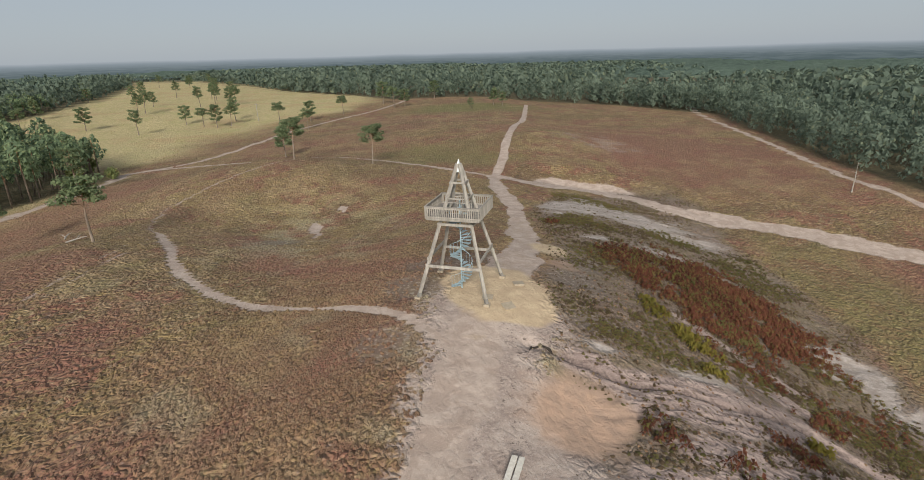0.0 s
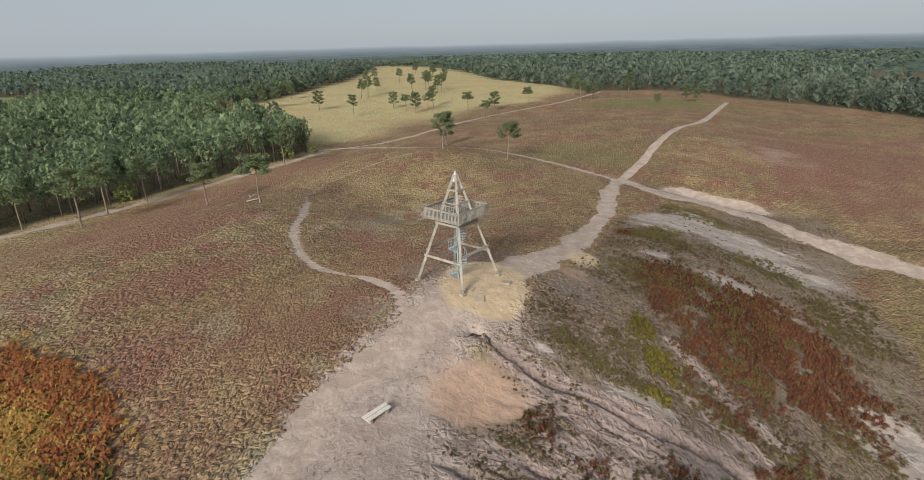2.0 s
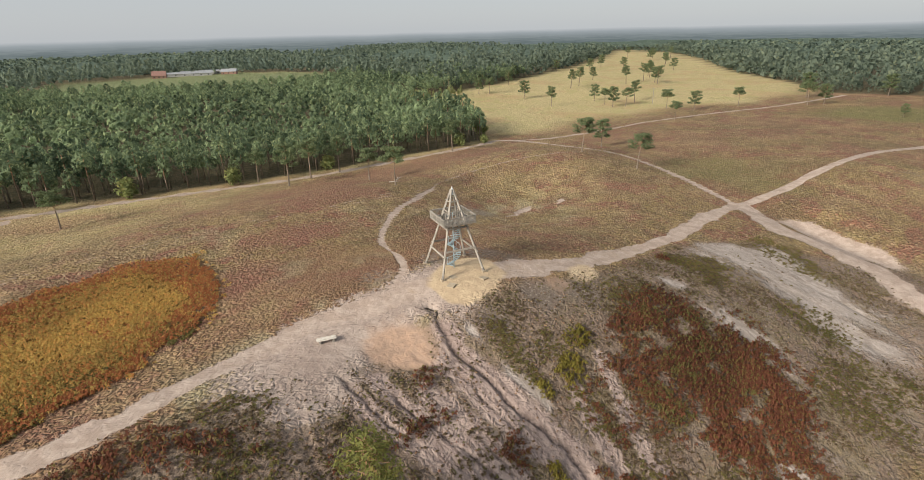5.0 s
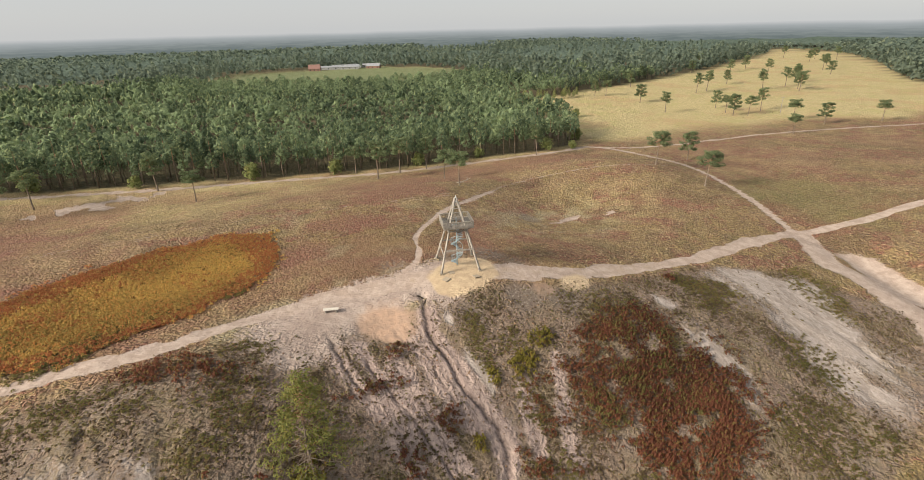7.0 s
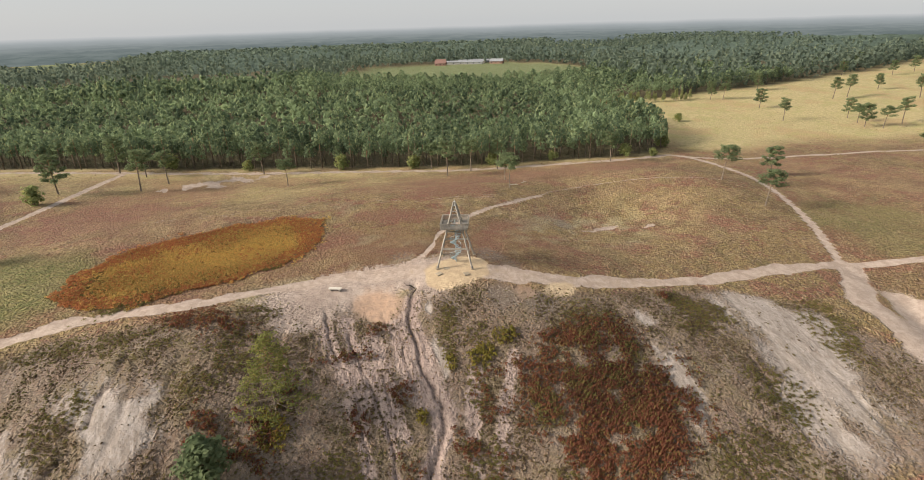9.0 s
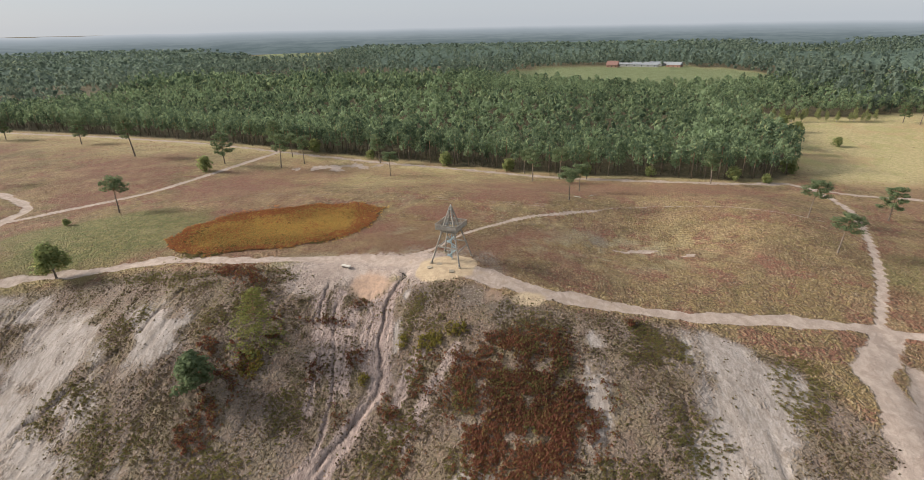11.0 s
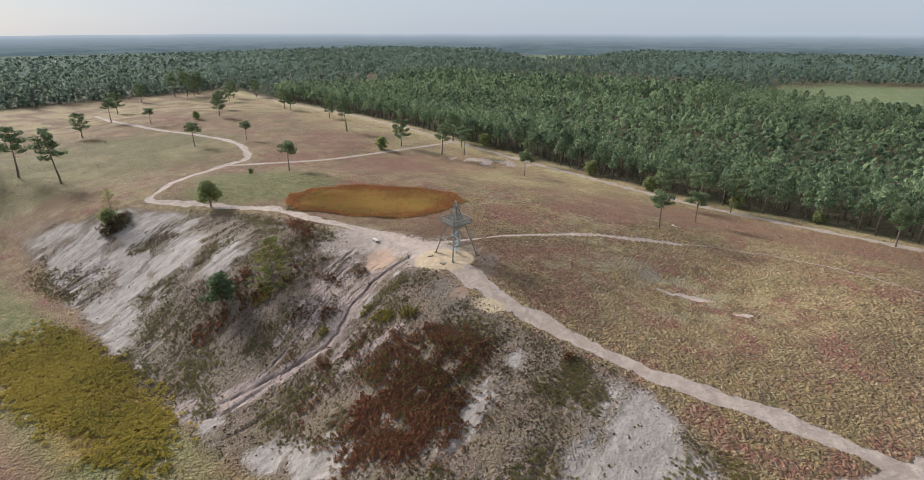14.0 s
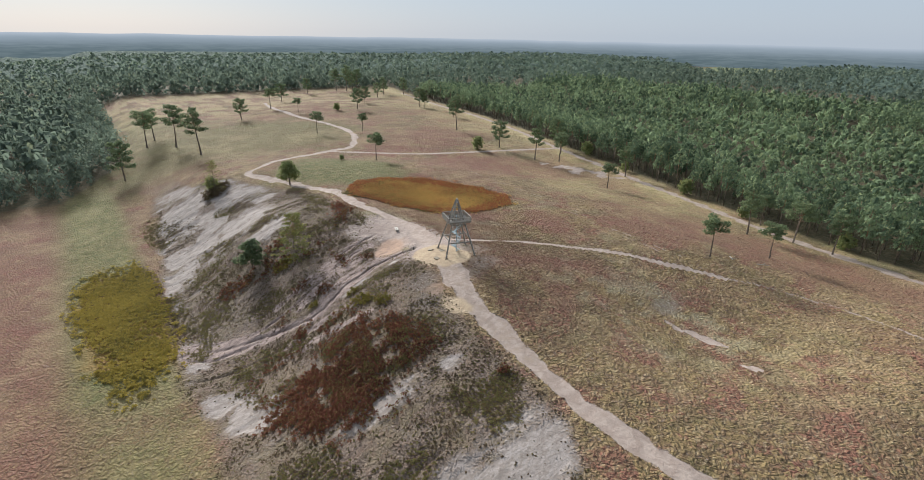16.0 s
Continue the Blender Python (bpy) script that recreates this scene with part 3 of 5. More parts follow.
    # rill beds darkened by depth: crevice shade put into the ground colour
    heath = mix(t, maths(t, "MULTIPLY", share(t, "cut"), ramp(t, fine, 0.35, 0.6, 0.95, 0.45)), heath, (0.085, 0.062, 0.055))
    t.links.new(heath, b.inputs["Base Color"])
    firm = maths(t, "SUBTRACT", 1.0, maths(t, "MULTIPLY", maths(t, "MAXIMUM", way, maths(t, "MAXIMUM", share(t, "tan"), maths(t, "MAXIMUM", ramp(t, share(t, "rust"), 0.0, 0.6), maths(t, "MAXIMUM", share(t, "dirt"), maths(t, "MAXIMUM", maths(t, "MULTIPLY", share(t, "slope"), 0.72), maths(t, "MAXIMUM", share(t, "humus"), maths(t, "MAXIMUM", share(t, "white"), share(t, "wash")))))))), 0.93))
    relief = maths(t, "ADD", maths(t, "MULTIPLY", maths(t, "ADD", maths(t, "MULTIPLY", mound, 1.8), maths(t, "ADD", fine, maths(t, "MULTIPLY", tiny, 0.35))), firm), maths(t, "MULTIPLY", maths(t, "ADD", veins, lanes), maths(t, "MULTIPLY", share(t, "slope"), 0.16)))
    bump(t, b, relief, 0.6, 0.4)
    return m


def heather_material():
    m, t, b = stuff("heather", 0.9)
    r = island(t)
    c = heath_tone(t, r)
    c = mix(t, share(t, "ling"), c, (0.225, 0.108, 0.075))
    c = mix(t, maths(t, "MULTIPLY", share(t, "green"), 0.85), c, (0.15, 0.148, 0.055))
    c = mix(t, maths(t, "MULTIPLY", share(t, "straw"), 0.85), c, (0.43, 0.345, 0.15))
    c = mix(t, maths(t, "MULTIPLY", share(t, "pale"), 0.8), c, (0.33, 0.295, 0.2))
    c = mix(t, ramp(t, r, 0.3, 0.0, 0.0, 0.45), c, (0.11, 0.07, 0.045))
    c = mix(t, ramp(t, r, 0.72, 0.98, 0.0, 0.35), c, (0.33, 0.25, 0.15))
    sprig, tip = cloud(t, 6.0, 5), cloud(t, 17.0, 3)
    c = mix(t, ramp(t, sprig, 0.47, 0.6, 0.0, 0.75), c, (0.085, 0.055, 0.036))
    c = mix(t, ramp(t, tip, 0.54, 0.66, 0.0, 0.6), c, (0.37, 0.285, 0.18))
    t.links.new(c, b.inputs["Base Color"])
    bump(t, b, sprig, 1.0, 0.3)
    return m


def leaf_material(name, dark, light, odd=None, share_odd=0.1, stand_tone=False):
    m, t, b = stuff(name, 0.85)
    b.inputs["Specular IOR Level"].default_value = 0.06
    r = island(t)
    c = mix(t, r, dark, light)
    if odd:
        c = mix(t, ramp(t, r, 1 - share_odd - 0.04, 1 - share_odd), c, odd)
    tree = t.nodes.new("ShaderNodeObjectInfo").outputs["Random"]
    c = mix(t, ramp(t, tree, 0.0, 1.0, 0.0, 0.35), c, tuple(v * 0.7 for v in dark))
    stand = cloud(t, 0.05, 3)
    c = mix(t, ramp(t, stand, 0.35, 0.65, 0.0, 0.35), c, tuple(v * 1.25 for v in light))
    if stand_tone:
        tone = share(t, "tone")
        c = mix(t, ramp(t, tone, 0.45, 0.0, 0.0, 0.75), c, tuple(v * 0.62 for v in dark))
        c = mix(t, ramp(t, tone, 0.55, 1.0, 0.0, 0.7), c, tuple(v * 1.3 for v in light))
    t.links.new(c, b.inputs["Base Color"])
    glow = t.nodes.new("ShaderNodeBsdfTranslucent")
    t.links.new(c, glow.inputs[0])
    both = t.nodes.new("ShaderNodeMixShader")
    both.inputs[0].default_value = 0.52
    t.links.new(b.outputs[0], both.inputs[1])
    t.links.new(glow.outputs[0], both.inputs[2])
    t.links.new(both.outputs[0], t.nodes["Material Output"].inputs["Surface"])
    return m


def bark_material():
    m, t, b = stuff("pine_bark", 0.9)
    n = cloud(t, 3.0, 5, (1, 1, 0.25))
    z = t.nodes.new("ShaderNodeSeparateXYZ")
    t.links.new(t.nodes.new("ShaderNodeTexCoord").outputs["Generated"], z.inputs[0])
    low = mix(t, ramp(t, n, 0.35, 0.65), (0.13, 0.1, 0.075), (0.23, 0.185, 0.145))
    high = mix(t, ramp(t, n, 0.35, 0.65), (0.26, 0.15, 0.085), (0.36, 0.22, 0.13))
    t.links.new(mix(t, ramp(t, z.outputs[2], 0.4, 0.75), low, high), b.inputs["Base Color"])
    bump(t, b, n, 0.7, 0.05)
    return m


def timber_material(name, a, c, rough=0.8):
    m, t, b = stuff(name, rough)
    n = cloud(t, 5.0, 6, (1.0, 1.0, 0.12))
    w = cloud(t, 0.8, 3)
    k = mix(t, ramp(t, n, 0.3, 0.7), a, c)
    k = mix(t, ramp(t, w, 0.45, 0.7, 0.0, 0.5), k, tuple(v * 0.6 for v in a))
    lot = t.nodes.new("ShaderNodeObjectInfo").outputs["Random"]
    k = mix(t, ramp(t, lot, 0.0, 1.0, 0.0, 0.4), k, tuple(v * 0.62 for v in c))
    t.links.new(k, b.inputs["Base Color"])
    bump(t, b, n, 0.4, 0.01)
    return m


def plain_material(name, a, c, scale=2.0, rough=0.8, metal=0.0):
    m, t, b = stuff(name, rough, metal)
    n = cloud(t, scale, 5)
    t.links.new(mix(t, ramp(t, n, 0.3, 0.7), a, c), b.inputs["Base Color"])
    bump(t, b, n, 0.3, 0.02)
    return m


GROUND = ground_material()
HEATHER = heather_material()
BARK = bark_material()
PINE = leaf_material("pine_needles", (0.11, 0.15, 0.08), (0.245, 0.29, 0.15))
WOODS = leaf_material("forest_needles", (0.065, 0.105, 0.07), (0.29, 0.36, 0.2), (0.38, 0.42, 0.21), 0.14, True)
MIXED = leaf_material("mixed_wood_leaves", (0.12, 0.158, 0.122), (0.185, 0.225, 0.165), (0.23, 0.255, 0.16), 0.08, True)
BROAD = leaf_material("broad_leaves", (0.18, 0.215, 0.085), (0.34, 0.37, 0.155), (0.36, 0.33, 0.13), 0.12)
BIRCH = leaf_material("birch_leaves", (0.2, 0.23, 0.1), (0.36, 0.38, 0.18), (0.4, 0.36, 0.14), 0.15)
LARCH = leaf_material("larch_needles", (0.15, 0.165, 0.055), (0.29, 0.295, 0.095), (0.34, 0.28, 0.085), 0.15)
FERN = leaf_material("turning_bracken", (0.2, 0.15, 0.052), (0.76, 0.52, 0.16), (0.55, 0.24, 0.085), 0.25)
ORANGE = leaf_material("orange_red_bracken", (0.3, 0.115, 0.058), (0.52, 0.21, 0.085), (0.42, 0.3, 0.1), 0.2)
RUSTY = leaf_material("rust_red_bracken", (0.085, 0.04, 0.03), (0.31, 0.125, 0.072), (0.2, 0.18, 0.06), 0.24)
YELLOW = leaf_material("yellow_bracken_fronds", (0.28, 0.22, 0.045), (0.52, 0.39, 0.07), (0.18, 0.17, 0.05), 0.25)
GOLD = leaf_material("yellow_green_shrub_leaves", (0.15, 0.14, 0.038), (0.37, 0.3, 0.065), (0.22, 0.11, 0.05), 0.15)
OLIVE = leaf_material("olive_scrub_leaves", (0.125, 0.12, 0.045), (0.23, 0.2, 0.075), (0.22, 0.12, 0.065), 0.15)
BROWN = leaf_material("brown_heather_sprigs", (0.095, 0.07, 0.045), (0.2, 0.14, 0.085), (0.17, 0.155, 0.06), 0.35)
TIMBER = timber_material("weathered_timber", (0.25, 0.225, 0.19), (0.4, 0.365, 0.315))
DECKING = timber_material("grey_decking", (0.17, 0.155, 0.135), (0.26, 0.24, 0.21))
STEEL = plain_material("galvanised_steel", (0.3, 0.39, 0.42), (0.42, 0.52, 0.55), 6.0, 0.45, 0.35)
ZINC = plain_material("zinc_cap", (0.55, 0.57, 0.57), (0.68, 0.69, 0.68), 5.0, 0.4, 0.3)
CONCRETE = plain_material("weathered_concrete", (0.28, 0.23, 0.165), (0.37, 0.31, 0.23), 4.0, 0.9)
PALE_WOOD = timber_material("pale_bench_timber", (0.5, 0.45, 0.38), (0.62, 0.58, 0.51))
ROOF_RED = plain_material("red_roof_tiles", (0.2, 0.115, 0.095), (0.26, 0.15, 0.125), 1.5)
BRICK = plain_material("brick_wall", (0.25, 0.15, 0.11), (0.33, 0.2, 0.15), 3.0)
PALE_WALL = plain_material("pale_shed_wall", (0.3, 0.3, 0.29), (0.42, 0.42, 0.4), 1.0)
GREY_ROOF = plain_material("grey_sheet_roof", (0.22, 0.23, 0.24), (0.32, 0.33, 0.34), 1.0)
DARK_GLASS = plain_material("dark_window_glass", (0.03, 0.035, 0.04), (0.05, 0.055, 0.06), 1.0, 0.15)


# ---- mesh helpers ----
def mesh_of(name, verts, faces, material, shares=None, smooth=False):
    """A mesh from arrays of places and of equal-sided faces."""
    verts, faces = np.asarray(verts, np.float32), np.asarray(faces, np.int32)
    me = bpy.data.meshes.new(name)
    k = faces.shape[1]
    me.vertices.add(len(verts))
    me.vertices.foreach_set("co", verts.ravel())
    me.loops.add(faces.size)
    me.loops.foreach_set("vertex_index", faces.ravel())
    me.polygons.add(len(faces))
    me.polygons.foreach_set("loop_start", np.arange(0, faces.size, k, dtype=np.int32))
    me.polygons.foreach_set("loop_total", np.full(len(faces), k, np.int32))
    me.update(calc_edges=True)
    if smooth:
        me.polygons.foreach_set("use_smooth", np.ones(len(faces), bool))
    for key, v in (shares or {}).items():
        at = me.attributes.new(key, "FLOAT", "POINT")
        at.data.foreach_set("value", np.asarray(v, np.float32))
    me.materials.append(material)
    return me


def part(name, bm, material, parent, label=""):
    me = bpy.data.meshes.new(name)
    bm.to_mesh(me)
    bm.free()
    me.materials.append(material)
    ob = new(name, me)
    ob.parent = parent
    if label:
        tagged(ob, label)
    return ob


def beam(bm, a, b, w, h, up=(0, 0, 1), bevel=0.0):
    """A squared timber from a to b, w wide and h deep."""
    a, b = Vector(a), Vector(b)
    d = (b - a).normalized()
    s = d.cross(Vector(up))
    s = s.normalized() if s.length > 1e-4 else Vector((1, 0, 0))
    u = s.cross(d).normalized()
    vs = [bm.verts.new(p + s * (w / 2 * i) + u * (h / 2 * j)) for p in (a, b) for i, j in ((-1, -1), (1, -1), (1, 1), (-1, 1))]
    for q in ((3, 2, 1, 0), (4, 5, 6, 7), (0, 1, 5, 4), (1, 2, 6, 5), (2, 3, 7, 6), (3, 0, 4, 7)):
        bm.faces.new([vs[i] for i in q])
    if bevel:
        bmesh.ops.bevel(bm, geom=[e for e in bm.edges if e.verts[0] in vs], offset=bevel, segments=1, affect="EDGES")
    return bm


def tube(bm, line, radii, sides=8):
    """A tapering round limb along a line."""
    rings = []
    for i, p in enumerate(line):
        p = Vector(p)
        d = (Vector(line[min(i + 1, len(line) - 1)]) - Vector(line[max(i - 1, 0)])).normalized()
        s = d.orthogonal().normalized()
        u = d.cross(s)
        rings.append([bm.verts.new(p + (s * math.cos(a) + u * math.sin(a)) * radii[i]) for a in (2 * math.pi * k / sides for k in range(sides))])
    for r, q in zip(rings, rings[1:]):
        for k in range(sides):
            bm.faces.new((r[k], r[(k + 1) % sides], q[(k + 1) % sides], q[k]))
    bm.faces.new(rings[-1])
    bm.faces.new(rings[0][::-1])
    return bm


def arrays(bm):
    """Places and triangles of a bmesh."""
    bmesh.ops.triangulate(bm, faces=bm.faces[:])
    bm.verts.index_update()
    return np.array([v.co[:] for v in bm.verts]), np.array([[v.index for v in f.verts] for f in bm.faces])


def sprays(centres, size, gen, facing, long=1.35, rise=0.0):
    """Small leaf sprays at centres, each a bent quad that faces about the given way; rise: how far they point upward."""
    n = len(centres)
    up = facing + gen.normal(size=(n, 3)) * 0.42
    up /= np.linalg.norm(up, axis=1)[:, None]
    d = np.cross(up, np.cross(gen.normal(size=(n, 3)) + np.array([0, 0, rise]), up))
    d /= np.linalg.norm(d, axis=1)[:, None]
    e = np.cross(up, d)
    s = (size * gen.uniform(0.6, 1.35, n))[:, None]
    v = np.stack([centres - d * s * long / 2, centres - e * s / 2 + up * s * 0.12, centres + d * s * long / 2, centres + e * s / 2 + up * s * 0.12], 1).reshape(-1, 3)
    i = np.arange(n)[:, None] * 4
    f = np.concatenate([i + [0, 1, 2], i + [0, 2, 3]])
    return v, f


def scatter(pieces, verts, faces, x, y, z, scale, turn):
    """Joined copies of one shape at many places, as arrays."""
    c, s = np.cos(turn), np.sin(turn)
    vx = verts[None, :, 0] * scale[:, None]
    vy = verts[None, :, 1] * scale[:, None]
    v = np.stack([vx * c[:, None] - vy * s[:, None] + x[:, None], vx * s[:, None] + vy * c[:, None] + y[:, None], verts[None, :, 2] * scale[:, None] + z[:, None]], 2)
    f = faces[None] + (np.arange(len(x)) * len(verts))[:, None, None]
    pieces.append((v.reshape(-1, 3), f.reshape(-1, faces.shape[1])))


def joined(pieces):
    vs, fs, k = [], [], 0
    for v, f in pieces:
        vs.append(v)
        fs.append(f + k)
        k += len(v)
    return np.concatenate(vs), np.concatenate(fs)


# ---- the ground: one sheet to the horizon ----
def spread(stretches, reach, grow):
    """Grid lines: even stretches (start, step), growing wider beyond them."""
    inner = [v for (a, step), (b, _) in zip(stretches, stretches[1:]) for v in np.arange(a, b - step * 0.3, step)]
    last = stretches[-1][0]
    out, k, v = [last], stretches[-2][1], last
    while v + k * grow < reach:
        k *= grow
        v += k
        out.append(v)
    back, k, v = [], stretches[0][1], stretches[0][0]
    while v - k * grow > -reach:
        k *= grow
        v -= k
        back.append(v)
    return np.array([-reach] + back[::-1] + inner + out + [reach])


gx = spread([(-200, 2.0), (-62, 0.85), (4, 0.42), (54, 1.8), (112, 0)], 4800, 1.12)
gy = spread([(-290, 3.0), (-138, 0.95), (-112, 0.5), (-92, 0.38), (-72, 0.5), (-30, 0.24), (0, 0.5), (62, 1.1), (130, 2.6), (330, 0)], 4800, 1.12)
X, Y = np.meshgrid(gx, gy)
X, Y = X.ravel(), Y.ravel()
cell = np.arange(len(gy) - 1)[:, None] * len(gx) + np.arange(len(gx) - 1)[None]
quads = np.stack([cell, cell + 1, cell + 1 + len(gx), cell + len(gx)], -1).reshape(-1, 4)
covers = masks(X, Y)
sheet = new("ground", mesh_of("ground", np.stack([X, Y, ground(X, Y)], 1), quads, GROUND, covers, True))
tagged(sheet, "heathland with brown heather, pale sandy paths and eroded sand dune", "ground", kind="structure")


# ---- heather: low tussocks ----
def tussock(gen, rise):
    """A ragged low cushion: an off-centre tip over an uneven skirt."""
    ring = 6
    v = [(gen.uniform(-0.25, 0.25), gen.uniform(-0.3, 0.3), rise)]
    for k in range(ring):
        a = 2 * math.pi * (k + gen.uniform(-0.35, 0.35)) / ring
        r = gen.uniform(0.28, 0.8)
        v.append((math.cos(a) * r * 0.8, math.sin(a) * r * 1.25, -0.1 + rise * gen.uniform(0.0, 0.45)))
    return np.array(v), np.array([(0, 1 + k, 1 + (k + 1) % ring) for k in range(ring)])


def cushion(gen, rise):
    """A rounded low cushion with an uneven skirt."""
    ring, v = 5, [(gen.uniform(-0.1, 0.1), gen.uniform(-0.1, 0.1), rise)]
    for far, high in ((0.55, 0.8), (1.0, -0.15)):
        for k in range(ring):
            a = 2 * math.pi * (k + 0.5 * (far == 1.0) + gen.uniform(-0.25, 0.25)) / ring
            r = far * gen.uniform(0.5, 0.78)
            v.append((math.cos(a) * r * 0.85, math.sin(a) * r * 1.2, rise * high * gen.uniform(0.75, 1.15)))
    f = [(0, 1 + k, 1 + (k + 1) % ring) for k in range(ring)]
    for k in range(ring):
        a, b, c, d = 1 + k, 1 + (k + 1) % ring, 1 + ring + k, 1 + ring + (k + 1) % ring
        f += [(a, c, b), (b, c, d)]
    return np.array(v), np.array(f)


TINTS = ("ling", "green", "straw", "pale")


def heather(count):
    """Tufts, thickest and smallest where the land lies nearest to the crest's south end."""
    r = 3 + 345 * rng.uniform(0, 1, count) ** 1.7
    a = rng.uniform(0, 2 * math.pi, count)
    x, y = -12 + r * np.cos(a) * rng.uniform(0, 1, count) ** 0.35, -8 + r * np.sin(a)
    keep = (x > -240) & (x < 112) & (y > -380) & (y < 340)
    x, y = x[keep], y[keep]
    m = masks(x, y)
    bare = np.maximum.reduce([m["path"] * 1.4, m["tan"] * 1.6, m["rust"] * 1.3, m["white"] * 1.3, m["slope"] * 0.5, m["humus"] * 0.8, m["dirt"] * 1.1, m["pale"] * 0.4, m["straw"] * 0.9, (m["wood"] > 0.4) * 2.0, (oval(x, y, -21.5, -47, 14.5, 23, 32) < 1.0) * 2.0, (oval(x, y, 0, 0, 3.5, 3.5) < 1) * 2.0])
    keep = (rng.uniform(0, 1, len(x)) > bare) & (fractal(x, y, 5, 51) > 0.24)
    x, y = x[keep], y[keep]
    z, reach = ground(x, y), np.hypot(x + 5, y + 30)
    size = (0.31 + 0.4 * fade(40, 200, reach)) * (1 - 0.35 * m["slope"][keep]) * (0.45 + 1.0 * rng.uniform(0, 1, len(x)) ** 1.6)
    pieces, tints = [], []
    for k in range(16):
        v, f = cushion(rng, rng.uniform(0.26, 0.46)) if k < 8 else tussock(rng, rng.uniform(0.28, 0.5))
        q = (np.arange(len(x)) % 8 == k % 8) & ((reach < 62) == (k < 8))
        scatter(pieces, v, f, x[q], y[q], z[q], size[q], rng.uniform(-0.5, 0.5, q.sum()))
        tints.append(np.stack([np.repeat(m[key][keep][q], len(v)) for key in TINTS]))
    return (*joined(pieces), np.concatenate(tints, 1))


v, f, tints = heather(90000)
cover = new("heather", mesh_of("heather", v, f, HEATHER, dict(zip(TINTS, tints)), True))
tagged(cover, "low brown and purple heather tussocks covering the heath", "heather", kind="stuff")


def slope_tufts(count):
    """Small sprigs all down the dune's flank, thicker in drifts, with bare sand between."""
    x, y = rng.uniform(4, 56, count), rng.uniform(-128, 76, count)
    m = masks(x, y)
    drift = fade(0.4, 0.62, fractal(x, y, 6, 57) * 0.5 + fractal(x * 0.5, y, 2.2, 58) * 0.5)
    keep = rng.uniform(0, 1, count) < m["slope"] * (1 - m["path"]) * (1 - np.minimum(1.6 * m["white"], 0.96)) * (1 - 0.8 * m["wash"]) * (1 - m["dirt"]) * (0.1 + 0.8 * drift) * (1 - np.minimum(1.4 * m["rust"], 1))
    x, y = x[keep], y[keep]
    pieces = []
    for k in range(6):
        v, f = tussock(rng, rng.uniform(0.4, 0.8))
        q = np.arange(len(x)) % 6 == k
        scatter(pieces, v, f, x[q], y[q], ground(x[q], y[q]), 0.08 + 0.3 * rng.uniform(0, 1, q.sum()) ** 2.6, rng.uniform(0, 6.28, q.sum()))
    return joined(pieces)


sprigs = new("heather_sprigs", mesh_of("heather_sprigs", *slope_tufts(250000), BROWN))
tagged(sprigs, "small dark heather sprigs scattered over the eroded dune slope", "heather", kind="stuff")


# ---- bracken and scrub: patches of fronds ----
def fronds(gen, blades, rise):
    """One clump: arching fronds round a centre, three triangles each."""
    v, f = [], []
    for k in range(blades):
        a = 2 * math.pi * (k + gen.uniform(-0.4, 0.4)) / blades
        c, s, w, l = math.cos(a), math.sin(a), gen.uniform(0.08, 0.15), gen.uniform(0.35, 0.65)
        h = rise * gen.uniform(0.55, 1.2)
        i = len(v)
        v += [(0, 0, h * 0.55), (c * l * 0.5 - s * w, s * l * 0.5 + c * w, h), (c * l * 0.5 + s * w, s * l * 0.5 - c * w, h * 0.95), (c * l, s * l, h * 0.55)]
        f += [(i, i + 2, i + 1), (i + 1, i + 2, i + 3)]
    return np.array(v), np.array(f)


def patch(name, label, material, ovals, density, size, rise, gaps=0.25, category="bracken", rim=0.0):
    """A patch of clumps: ovals are x, y, two radii and turn."""
    pieces = []
    kinds = [fronds(rng, 7, rise) for k in range(4)]
    for cx, cy, rx, ry, turn in ovals:
        r = max(rx, ry) * 1.25
        n = int(density * 4 * r * r)
        x, y = rng.uniform(cx - r, cx + r, n), rng.uniform(cy - r, cy + r, n)
        inside = oval(x, y, cx, cy, rx, ry, turn) + (fractal(x, y, 4.5, 61) - 0.5) * (0.3 if rim else 0.9 if rx < 14 and ry < 14 else 0.45)
        thin = rng.uniform(0, 1, n) < 1 - 0.95 * fade(0.55, 1.2, inside) if rim == 0 else inside < 1.12
        keep = thin & (inside < 1.25) & (inside > rim) & (fractal(x, y, 2.6, 63) + rng.uniform(-0.13, 0.13, n) > gaps)
        x, y = x[keep], y[keep]
        z = ground(x, y)
        for k in range(4):
            q = np.arange(len(x)) % 4 == k
            scatter(pieces, *kinds[k], x[q], y[q], z[q] - 0.05, size * rng.uniform(0.6, 1.3, q.sum()), rng.uniform(0, 6.28, q.sum()))
    v, f = joined(pieces)
    return tagged(new(name, mesh_of(name, v, f, material)), label, category, kind="stuff")


